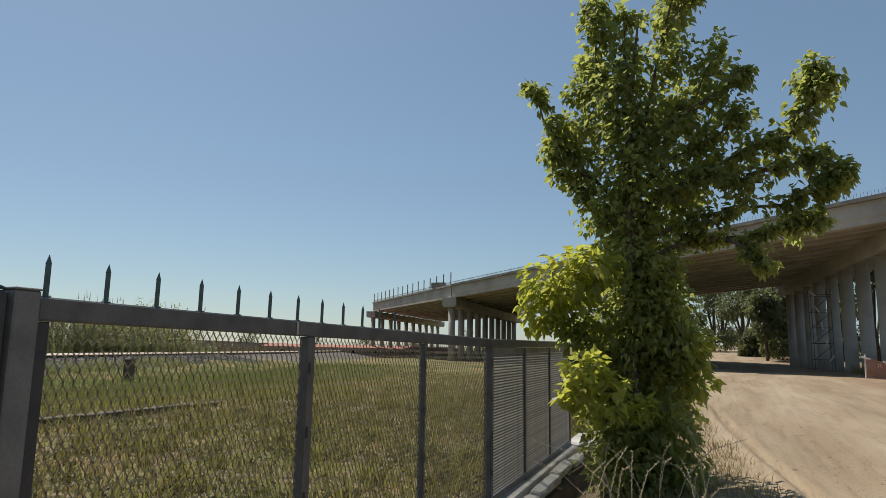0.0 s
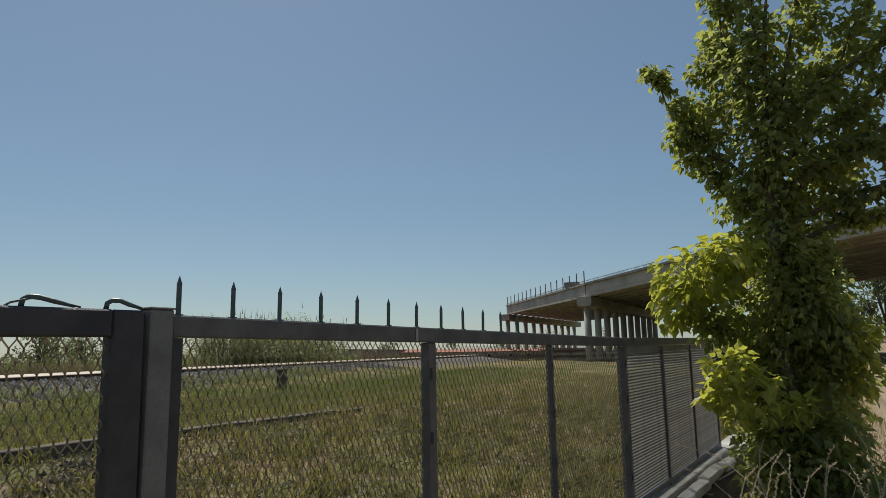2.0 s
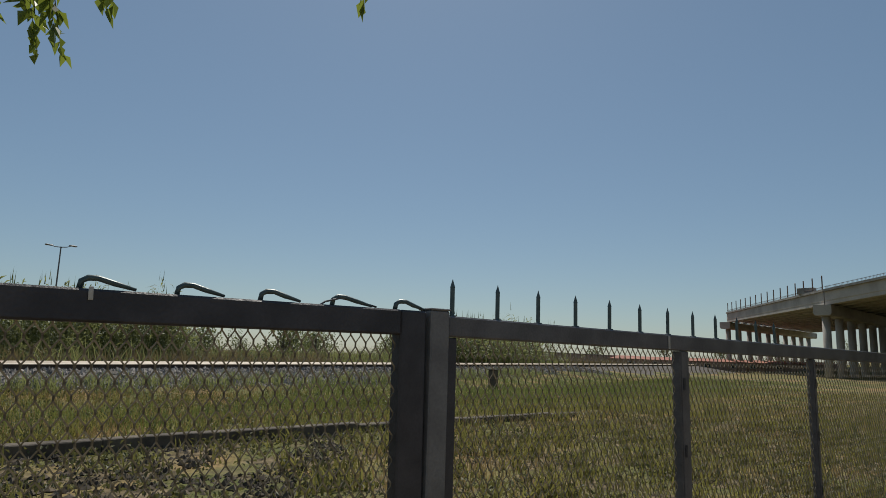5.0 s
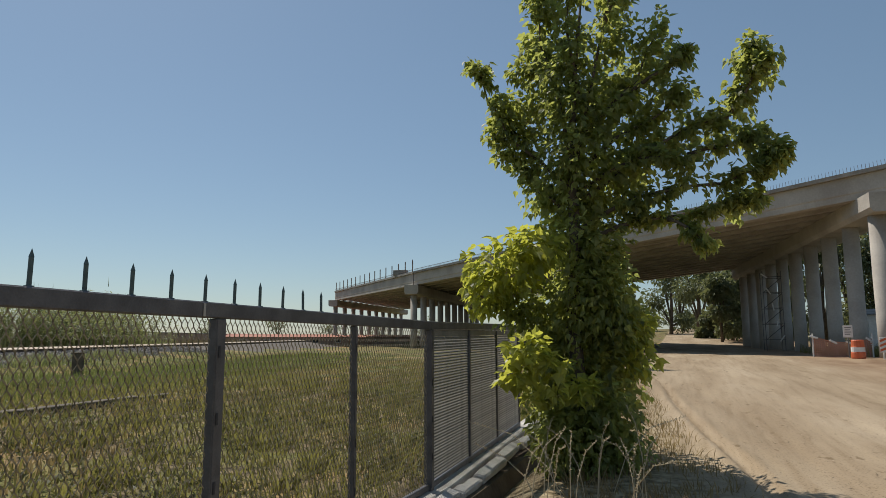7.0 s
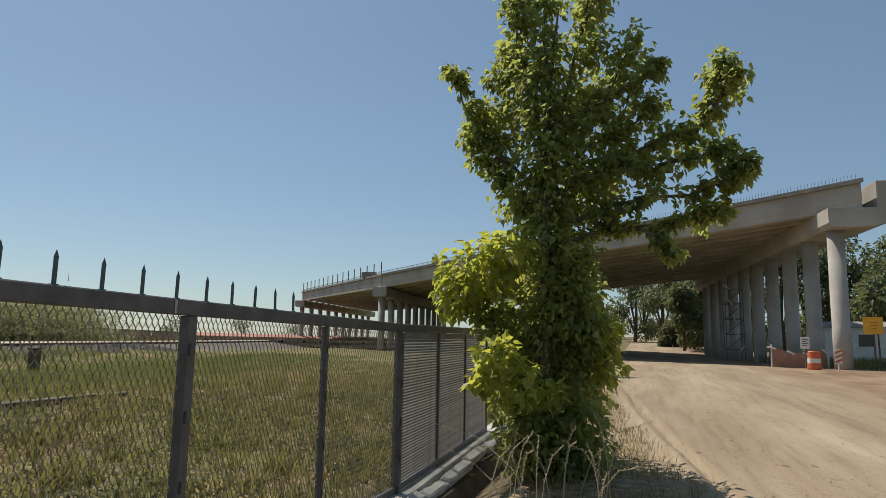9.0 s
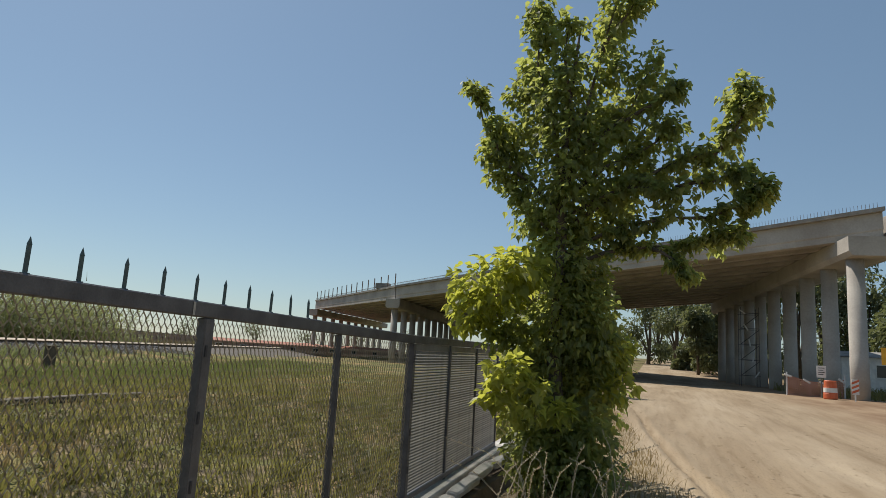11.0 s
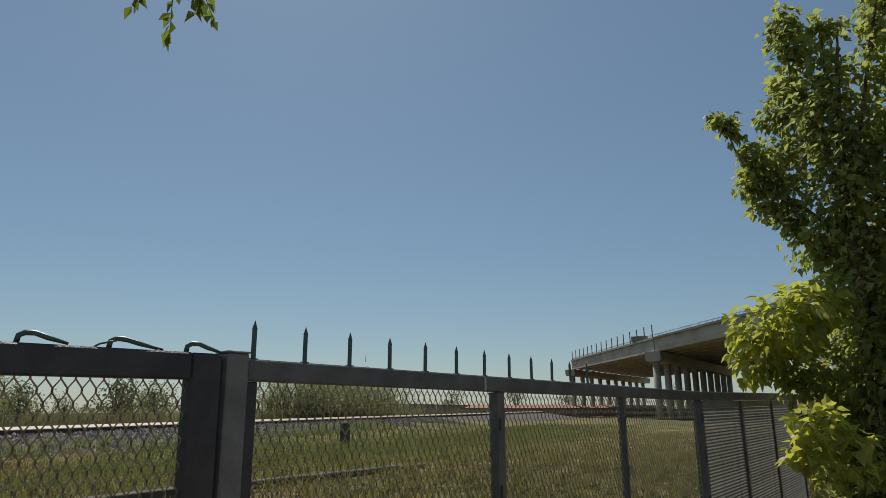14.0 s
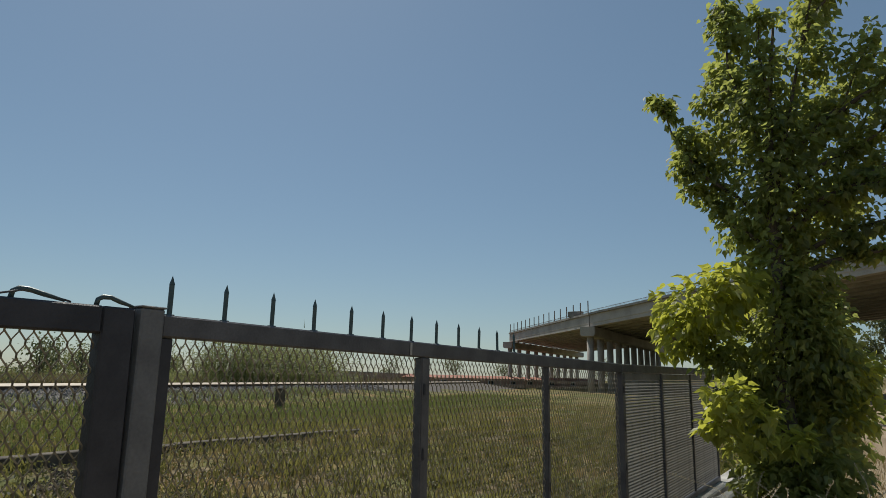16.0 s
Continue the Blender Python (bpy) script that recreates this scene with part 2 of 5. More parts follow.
def ground():
    xs = np.unique(np.round(np.concatenate([-np.geomspace(3, 2200, 70), np.arange(-30, -3, 0.6), np.arange(-3, -0.6, 0.16), np.arange(-0.6, 2.2, 0.07), np.arange(2.2, 8, 0.16), np.arange(8, 30, 0.8), np.geomspace(30, 2200, 40)]), 2))
    ys = np.unique(np.round(np.concatenate([-np.geomspace(6, 1800, 40), np.arange(-6, 4, 0.4), np.arange(4, 20, 0.2), np.arange(20, 100, 1.0), np.geomspace(100, 2600, 50)]), 2))
    X, Y = np.meshgrid(xs, ys)
    Z = height(X, Y)
    near = (np.abs(X) < 40) & (np.abs(Y) < 90)
    bumps = np.zeros_like(Z)
    for i, j in zip(*np.nonzero(near)):
        x, y = X[i, j], Y[i, j]
        bumps[i, j] = 0.035 * noise.noise((x * 0.8, y * 0.35, 0)) + 0.012 * noise.noise((x * 3, y * 2, 5))
        if x > -0.6:      # wheel ruts along the road
            lane = x + 0.13 * y + 0.12 * math.sin(y * 0.25)
            rut = x + 0.105 * y - 2.12 + 0.06 * math.sin(y * 0.5)
            bumps[i, j] += 0.045 * math.exp(-((rut + 0.16) / 0.10) ** 2) - 0.06 * math.exp(-(rut / 0.09) ** 2) + 0.03 * math.exp(-((rut - 0.17) / 0.10) ** 2) - 0.022 * math.exp(-((lane - 3.4) / 0.22) ** 2) - 0.02 * math.exp(-((lane - 5.2) / 0.25) ** 2) - 0.02 * math.exp(-((lane - 6.9) / 0.25) ** 2)
    Z = Z + bumps
    nx = len(xs)
    verts = np.stack([X.ravel(), Y.ravel(), Z.ravel()], 1)
    idx = np.arange(len(xs) * len(ys)).reshape(len(ys), nx)
    faces = np.stack([idx[:-1, :-1].ravel(), idx[:-1, 1:].ravel(), idx[1:, 1:].ravel(), idx[1:, :-1].ravel()], 1)
    m = bpy.data.materials.new("dirt_and_turf")
    m.use_nodes = True
    n, l = m.node_tree.nodes, m.node_tree.links
    p = n["Principled BSDF"]
    p.inputs["Roughness"].default_value = 0.95
    p.inputs["Specular IOR Level"].default_value = 0.15
    tc = n.new("ShaderNodeTexCoord")

    def noise_tex(scale, detail=4, stretch=None):
        t = n.new("ShaderNodeTexNoise")
        t.inputs["Scale"].default_value, t.inputs["Detail"].default_value = scale, detail
        if stretch:
            mp = n.new("ShaderNodeMapping")
            mp.inputs["Scale"].default_value = stretch
            l.new(tc.outputs["Object"], mp.inputs[0]), l.new(mp.outputs[0], t.inputs["Vector"])
        else:
            l.new(tc.outputs["Object"], t.inputs["Vector"])
        return t.outputs[0]

    def ramp(src, stops):
        r = n.new("ShaderNodeValToRGB")
        while len(r.color_ramp.elements) < len(stops):
            r.color_ramp.elements.new(0.5)
        for e, (pos, c) in zip(r.color_ramp.elements, stops):
            e.position, e.color = pos, (*c, 1)
        l.new(src, r.inputs[0])
        return r.outputs[0]

    def mix(kind, fac, a, b):
        x = n.new("ShaderNodeMix")
        x.data_type, x.blend_type = 'RGBA', kind
        if isinstance(fac, float):
            x.inputs[0].default_value = fac
        else:
            l.new(fac, x.inputs[0])
        l.new(a, x.inputs[6]), l.new(b, x.inputs[7])
        return x.outputs[2]

    dirt = ramp(noise_tex(0.6, 6, (1, 0.18, 1)), [(0.32, (0.265, 0.195, 0.125)), (0.5, (0.345, 0.265, 0.178)), (0.68, (0.41, 0.325, 0.228))])
    streak = ramp(noise_tex(5.5, 6, (1, 0.06, 1)), [(0.34, (0.80, 0.77, 0.72)), (0.5, (1, 1, 1)), (0.66, (1.08, 1.08, 1.06))])
    dirt = mix('MULTIPLY', 0.65, dirt, streak)
    speck = ramp(noise_tex(38, 3), [(0.30, (0.42, 0.39, 0.35)), (0.42, (0.95, 0.95, 0.94)), (0.62, (1.0, 1.0, 1.0)), (0.75, (1.16, 1.15, 1.12))])
    dirt = mix('MULTIPLY', 0.8, dirt, speck)
    clod = ramp(noise_tex(5.5, 5, (1, 0.4, 1)), [(0.27, (0.50, 0.45, 0.38)), (0.36, (1, 1, 1))])
    dirt = mix('MULTIPLY', 0.8, dirt, clod)
    turf = ramp(noise_tex(0.5, 6), [(0.36, (0.10, 0.115, 0.035)), (0.5, (0.18, 0.165, 0.06)), (0.62, (0.31, 0.21, 0.10))])
    turf = mix('MULTIPLY', 0.7, turf, ramp(noise_tex(18, 4), [(0.3, (0.4, 0.4, 0.4)), (0.65, (1.2, 1.2, 1.1))]))
    soil = ramp(noise_tex(3.2, 7), [(0.40, (0.065, 0.050, 0.030)), (0.52, (0.16, 0.122, 0.068)), (0.64, (0.26, 0.20, 0.115))])
    litter = ramp(noise_tex(7, 7), [(0.36, (0.13, 0.10, 0.055)), (0.5, (0.27, 0.21, 0.13)), (0.62, (0.40, 0.33, 0.21))])
    pos = n.new("ShaderNodeSeparateXYZ")
    l.new(tc.outputs["Object"], pos.inputs[0])

    def edge(axis, a, b, wob, scale):
        add = n.new("ShaderNodeMath")
        add.operation = 'MULTIPLY_ADD'
        l.new(noise_tex(scale, 4), add.inputs[0])
        add.inputs[1].default_value = wob
        l.new(pos.outputs[axis], add.inputs[2])
        r = n.new("ShaderNodeMapRange")
        r.inputs[1].default_value, r.inputs[2].default_value = a + wob / 2, b + wob / 2
        l.new(add.outputs[0], r.inputs[0])
        return r.outputs[0]

    brown = ramp(noise_tex(0.8, 6, (1, 0.3, 1)), [(0.35, (0.20, 0.125, 0.075)), (0.65, (0.33, 0.235, 0.15))])
    dirt = mix('MIX', edge(0, 5.0, 8.0, 3.0, 0.25), dirt, brown)
    lane = n.new("ShaderNodeMath")                 # across the road, along its slanting left edge
    lane.operation = 'MULTIPLY_ADD'
    l.new(pos.outputs[1], lane.inputs[0])
    lane.inputs[1].default_value = 0.13
    l.new(pos.outputs[0], lane.inputs[2])
    wob = n.new("ShaderNodeMath")
    wob.operation = 'MULTIPLY_ADD'
    l.new(noise_tex(2.2, 6), wob.inputs[0])
    wob.inputs[1].default_value = 1.3
    l.new(lane.outputs[0], wob.inputs[2])
    edge_road = n.new("ShaderNodeMapRange")
    edge_road.inputs[1].default_value, edge_road.inputs[2].default_value = 1.85, 2.75
    l.new(wob.outputs[0], edge_road.inputs[0])
    verge = mix('MIX', edge_road.outputs[0], litter, dirt)
    track = n.new("ShaderNodeMath")                # a damp wheel track beside the verge
    track.operation = 'MULTIPLY_ADD'
    l.new(pos.outputs[1], track.inputs[0])
    track.inputs[1].default_value = 0.105
    l.new(pos.outputs[0], track.inputs[2])
    wander = n.new("ShaderNodeMath")
    wander.operation = 'MULTIPLY_ADD'
    l.new(noise_tex(1.1, 5), wander.inputs[0])
    wander.inputs[1].default_value = 0.35
    l.new(track.outputs[0], wander.inputs[2])
    band = n.new("ShaderNodeMapRange")
    band.inputs[1].default_value, band.inputs[2].default_value = 2.13, 2.43
    l.new(wander.outputs[0], band.inputs[0])
    damp = ramp(band.outputs[0], [(0.30, (1, 1, 1)), (0.44, (0.60, 0.55, 0.48)), (0.56, (0.60, 0.55, 0.48)), (0.75, (1, 1, 1))])
    verge = mix('MULTIPLY', 0.5, verge, damp)
    bare = n.new('ShaderNodeMapRange')             # poorer ground between the fence and the field's edging
    bare.inputs[1].default_value, bare.inputs[2].default_value = 0.46, 0.56
    l.new(noise_tex(0.9, 5), bare.inputs[0])
    near_soil = mix('MIX', bare.outputs[0], turf, soil)
    turf = mix('MIX', edge(0, -13.5, -11.5, 1.0, 0.8), turf, near_soil)
    col = mix('MIX', edge(0, -2.3, -2.1, 0.1, 3), turf, verge)
    far = ramp(noise_tex(0.05, 4), [(0.35, (0.12, 0.115, 0.05)), (0.65, (0.26, 0.21, 0.11))])
    right = n.new("ShaderNodeMapRange")
    right.inputs[1].default_value, right.inputs[2].default_value = 13, 16
    l.new(pos.outputs[0], right.inputs[0])
    col = mix('MIX', right.outputs[0], col, far)
    l.new(col, p.inputs["Base Color"])
    b = n.new("ShaderNodeBump")
    b.inputs["Strength"].default_value, b.inputs["Distance"].default_value = 0.4, 0.02
    l.new(noise_tex(16, 7), b.inputs["Height"]), l.new(b.outputs[0], p.inputs["Normal"])
    tagged(link("ground", verts, faces, m, smooth=True), "sandy dirt road beside rough green and yellow turf", "ground", kind="structure")


ground()


def extruded(bm, profile, origin, along, across, length):
    """A profile of (across, up) pairs drawn out along a direction."""
    a = [bm.verts.new(origin + across * p[0] + Vector((0, 0, p[1]))) for p in profile]
    b = [bm.verts.new(origin + across * p[0] + Vector((0, 0, p[1])) + along * length) for p in profile]
    for i in range(len(a)):
        j = (i + 1) % len(a)
        bm.faces.new((a[i], a[j], b[j], b[i]))
    bm.faces.new(a[::-1]), bm.faces.new(b)
    return bm


# ---- fence along the road ----
RAIL_LO, RAIL_HI, FOOT = 1.725, 1.815, 0.07
POSTS = [1.605, 3.45, 5.17, 6.90, 8.29, 9.60, 10.95]
POST_HALF = [0.050, 0.045, 0.024, 0.048, 0.026, 0.022, 0.022]      # half widths along the fence
POST_DEEP = [0.045, 0.030, 0.026, 0.040, 0.024, 0.020, 0.020]      # half depths across it


def rail_top(y):
    """The top rail sags a little from the end post, then rises with the road."""
    return 1.819 - 0.0062 * (min(y, 6.9) - 1.7) + 0.011 * max(0.0, y - 6.9)


def foot(y):
    """The underside of the panels, rising with the ground beyond the mesh bays."""
    return 0.045 + 0.042 * max(0.0, y - 7.2)


def tilted(bm, x0, x1, a, b, lo, hi, bevel=0.0):
    """A bar from a to b along the fence whose ends lie between lo(y) and hi(y)."""
    slope = math.degrees(math.atan2(lo(b) - lo(a), b - a))
    return box(bm, (x0, 0, 0), (x1, (b - a) / math.cos(radians(slope)), hi(a) - lo(a)), bevel, pose(0, a, lo(a), slope))


def diamonds(y0, y1, z0, z1, w=0.0463, h=0.091, strand=0.0025):
    """Expanded metal: crossing flat strands round open diamonds, cut off at the panel's frame."""
    verts, faces = [], []
    cols, rows = int((y1 - y0) / (w / 2)) + 1, int((z1 - z0) / (h / 2)) + 1

    def strip(a, b, half=strand):
        """A flat strand, slightly twisted in the sheet."""
        d = np.array([b[0] - a[0], b[1] - a[1]])
        nrm = np.array([-d[1], d[0]]) / np.hypot(*d) * half
        k = len(verts)
        for thick in (0.001, -0.001):
            for q, s in ((a, 1), (a, -1), (b, -1), (b, 1)):
                verts.append((thick + 0.0010 * s, q[0] + nrm[0] * s, q[1] + nrm[1] * s))
        faces.extend([(k, k + 1, k + 2, k + 3), (k + 7, k + 6, k + 5, k + 4), (k, k + 3, k + 7, k + 4), (k + 1, k + 5, k + 6, k + 2)])

    for i in range(cols):
        for j in range(rows):
            a = (y0 + i * w / 2, z1 - (j + 1) * h / 2)
            for up in (1, -1):
                if (i + j) % 2 == (0 if up > 0 else 1):
                    b = (a[0] + w / 2, a[1] + h / 2)
                    p, q = ((a[0], a[1]), b) if up > 0 else ((a[0], b[1]), (b[0], a[1]))
                    if b[0] <= y1 and a[1] >= z0:
                        # each strand bends upright where it meets its neighbour: the short bond between two diamonds
                        bond = 0.16 * h / 2
                        p, q = ((p[0], p[1] + bond), (q[0], q[1] - bond)) if up > 0 else ((p[0], p[1] - bond), (q[0], q[1] + bond))
                        strip(p, q)
                        if up > 0:
                            for c in (p[1] - bond, q[1] + bond):
                                y = p[0] if c < p[1] else q[0]
                                strip((y - 0.0034, c), (y + 0.0034, c), bond * 1.1)
    return verts, faces


def spike(parent, y, z, tall=0.168, lean=0.0):
    """A flat pointed picket welded on the rail."""
    bm = bmesh.new()
    box(bm, (-0.006, -0.010, 0), (0.006, 0.010, tall - 0.038), 0.002)
    k = [bm.verts.new(v) for v in ((-0.006, -0.010, tall - 0.039), (0.006, -0.010, tall - 0.039), (0.006, 0.010, tall - 0.039), (-0.006, 0.010, tall - 0.039), (0, 0, tall))]
    for a in range(4):
        bm.faces.new((k[a], k[(a + 1) % 4], k[4]))
    box(bm, (-0.012, -0.018, 0), (0.012, 0.018, 0.006), 0.002)
    ob = part("spike", bm, SPIKE, parent)
    ob.matrix_local = pose(0, y, z, lean, random.uniform(-1.5, 1.5), random.uniform(-6, 6))
    return ob


def fence():
    f = thing("fence", pose(FX, 0, 0), "dark grey steel mesh fence with pointed spikes beside a dirt road", "fence")
    # posts
    for i, y in enumerate(POSTS):
        w, d = POST_HALF[i], POST_DEEP[i]
        top = 1.838 if i == 0 else rail_top(y) - 0.092
        part("post", box(bmesh.new(), (-d, y - w, FOOT - 0.35), (d, y + w, top), 0.006), STEEL_WORN if i == 0 else STEEL, f, "thick square end post" if i == 0 else "")
        if i == 0:
            part("post_cap", box(bmesh.new(), (-d - 0.004, y - w - 0.004, 1.838), (d + 0.004, y + w + 0.004, 1.846), 0.003), STEEL_WORN, f)
            part("panel_stile", box(bmesh.new(), (-0.02, y + w + 0.001, FOOT), (0.02, y + w + 0.062, rail_top(y) - 0.093), 0.004), STEEL_DARK, f)
        elif i < 4:
            # the panel's flat edge strips, held by clips on the post's face
            part("angle_bar", box(bmesh.new(), (d + 0.001, y - w * 0.95, FOOT), (d + 0.007, y - w * 0.1, top - 0.004), 0.002), STEEL, f)
            for k in range(4):
                part("clip", box(bmesh.new(), (d + 0.008, y - w * 0.7, 0.35 + 0.38 * k), (d + 0.014, y - w * 0.3, 0.42 + 0.38 * k), 0.002), STEEL_DARK, f)
    for a, b in ((POSTS[0] + POST_HALF[0], POSTS[3]), (POSTS[3] + 0.004, POSTS[-1])):
        part("top_rail", tilted(bmesh.new(), -0.032, 0.032, a, b, lambda y: rail_top(y) - 0.09, rail_top, 0.007), STEEL, f)
        part("bottom_rail", tilted(bmesh.new(), -0.025, 0.025, a, b, foot, lambda y: foot(y) + 0.06, 0.006), STEEL, f)
    # infill: open mesh in the first three bays, then narrow slats
    for i, (a, b) in enumerate(zip(POSTS, POSTS[1:])):
        lo, hi = a + POST_HALF[i] + (0.063 if i == 0 else 0.001), b - POST_HALF[i + 1] - 0.001
        if i < 3:
            v, q = diamonds(lo, hi, foot(lo) + 0.06, rail_top(hi) - 0.088)
            link("mesh_panel", v, q, MESH, f, "open diamond expanded metal")
        else:
            part("mesh_frame", tilted(bmesh.new(), -0.012, 0.008, lo, hi, lambda y: rail_top(y) - 0.165, lambda y: rail_top(y) - 0.092, 0.003), SLAT, f)
            n = 46
            # a louvre: a sloping lip over an upright strip
            bm = bmesh.new()
            lip = [(-0.011, 0.017), (0.003, 0.005), (0.003, -0.0105), (0.001, -0.0105), (0.001, 0.004), (-0.012, 0.0155)]
            extruded(bm, lip, Vector((0, 0, 0)), Vector((0, 1, 0)), Vector((1, 0, 0)), hi - lo)
            bmesh.ops.recalc_face_normals(bm, faces=bm.faces)
            first = part("slat", bm, SLAT, f)
            for k in range(n):
                ob = first
                if k:
                    ob = new("slat", first.data)
                    ob.parent = f
                u = k / (n - 1)
                z0, z1 = ((foot(y) + 0.085) * (1 - u) + (rail_top(y) - 0.185) * u for y in (lo, hi))
                ob.matrix_local = pose(random.uniform(-0.002, 0.002), lo, z0, math.degrees(math.atan2(z1 - z0, hi - lo)))
    for k, y in enumerate((1.70, 1.97, 2.24, 2.515, 2.79, 3.06, 3.33, 3.595, 3.855, 4.115, 4.375, 4.63)):
        spike(f, y, rail_top(y), 0.168 - 0.0012 * k, random.uniform(-1.5, 1.5))
    # small bright tag wired under the rail
    part("tag", box(bmesh.new(), (0.034, 3.28, 1.725), (0.037, 3.30, 1.80), 0.002), KERB, f, "short pale strip of tape")
    return f


fence()


def bent_spike(parent, y, reach, lift=0.035):
    """A spike that has been bent over along the rail."""
    bm = bmesh.new()
    pts = [(0, y, RAIL_HI), (0.002, y + 0.004, RAIL_HI + lift * 0.7), (0.004, y + 0.022, RAIL_HI + lift), (0.008, y + 0.05, RAIL_HI + lift), (0.012, y + reach * 0.6, RAIL_HI + lift * 0.62), (0.016, y + reach, RAIL_HI + 0.006)]
    tube(bm, pts, [0.010, 0.010, 0.010, 0.009, 0.009, 0.005], 6)
    part("bent_spike", bm, SPIKE, parent, smooth=True)


def gate():
    g = thing("gate", pose(FX, 0.019, 0, 0.6), "dark steel sliding gate leaf with diamond mesh and bent spikes", "gate")
    left, right = -4.2, 1.54
    part("gate_stile", box(bmesh.new(), (-0.04, right - 0.13, FOOT), (0.03, right, RAIL_HI), 0.007), STEEL_DARK, g)
    part("top_rail", box(bmesh.new(), (-0.036, left, RAIL_LO - 0.012), (0.036, right - 0.131, RAIL_HI), 0.007), STEEL_DARK, g)
    part("bottom_rail", box(bmesh.new(), (-0.036, left, FOOT), (0.036, right - 0.131, FOOT + 0.09), 0.007), STEEL, g)
    part("gate_stile", box(bmesh.new(), (-0.04, left - 0.13, FOOT), (0.03, left - 0.001, RAIL_HI), 0.007), STEEL, g)
    v, q = diamonds(left, right - 0.13, FOOT + 0.09, RAIL_LO - 0.012)
    link("mesh_panel", v, q, MESH, g, "open diamond expanded metal")
    for y, reach in BENT:
        bent_spike(g, y, reach)
    part("tag", box(bmesh.new(), (0.038, 0.318, RAIL_LO + 0.045), (0.041, 0.332, RAIL_HI - 0.004), 0.001, pose(0, 0, 0, 2)), KERB, g, "short pale strip of tape")
    for y in STRAIGHT:
        spike(g, y, RAIL_HI, 0.188, random.uniform(-2, 2))
    bm = bmesh.new()
    y = BENT[1][0]
    tube(bm, [(0.03, y - 0.09, RAIL_HI - 0.02), (0.02, y - 0.04, RAIL_HI + 0.012), (0.01, y + 0.03, RAIL_HI + 0.030), (0.01, y + 0.12, RAIL_HI + 0.020), (0.02, y + 0.19, RAIL_HI + 0.004)], [0.004] * 5, 5)
    part("wire", bm, STEEL, g, "loose twist of wire", True)


BENT = [(1.397, 0.14), (1.105, 0.17), (0.815, 0.15), (0.525, 0.155), (0.235, 0.16)]
STRAIGHT = [-0.055, -0.345, -0.635, -0.925, -1.215]
gate()


def fence_base():
    """A low concrete footing with a bright top, and broken kerbstones lying along it."""
    bm = box(bmesh.new(), (FX - 0.10, -4.3, -0.6), (FX + 0.15, 7.2, FOOT - 0.035), 0.012)
    tilted(bm, FX - 0.10, FX + 0.15, 7.21, 12.2, lambda y: foot(y) - 0.65, lambda y: foot(y) - 0.01, 0.012)
    tagged(part("fence_footing", bm, KERB), "pale concrete footing under the steel fence", "footing", kind="structure")
    bm = bmesh.new()
    extruded(bm, [(0.152, -0.7), (0.62, -0.7), (0.40, -0.06), (0.152, -0.03)], Vector((FX, -4.3, 0)), Vector((0, 1, 0)), Vector((1, 0, 0)), 16.5)
    bmesh.ops.recalc_face_normals(bm, faces=bm.faces)
    tagged(part("earth_bank", bm, EARTH), "bare brown earth bank below the fence footing", "bank", kind="structure")
    rng = random.Random(5)
    y = 2.0
    while y < 11.9:
        ln = rng.uniform(0.5, 1.1)
        bm = box(bmesh.new(), (-0.075, 0, -0.05), (0.075, ln, 0.05), 0.02)
        bmesh.ops.subdivide_edges(bm, edges=[e for e in bm.edges if e.calc_length() > 0.3], cuts=3)
        for v in bm.verts:
            v.co += noise.noise_vector(v.co * 7 + Vector((y, 0, 0))) * 0.02
        ob = part("broken_kerbstone", bm, KERB)
        ob.matrix_world = pose(FX + 0.29 + rng.uniform(-0.02, 0.02), y, foot(y) - 0.055 + rng.uniform(-0.01, 0.01), rng.uniform(-1, 1) + (2.4 if y > 7.2 else 0), rng.uniform(4, 16), rng.uniform(-3, 3))
        tagged(ob, "pale broken concrete kerbstone lying along the fence footing", "kerbstone", "kerbstones along the fence")
        y += ln + rng.uniform(0.02, 0.12)


fence_base()


# ---- bridge under construction ----
U = Vector((-0.80, 0.60, -0.0284))        # along the deck, falling towards the far ramp
V = Vector((-0.10, 0.995, 0.0))           # along the rows of columns
START = Vector((11.4, 41.9, 9.45))        # the near corner under the first girder
SPAN, WIDTH = 25.45, 40.0
FAR, FAR_SPAN = Vector((-0.665, 0.7475, 0.0144)), 42.4      # beyond the second span the deck bends and levels out
BENTS = [0.0, SPAN, 2 * SPAN, 2 * SPAN + FAR_SPAN]


def on_deck(s, w, z=0.0):
    return START + U * min(s, 2 * SPAN) + FAR * max(0.0, s - 2 * SPAN) + V * w + Vector((0, 0, z))


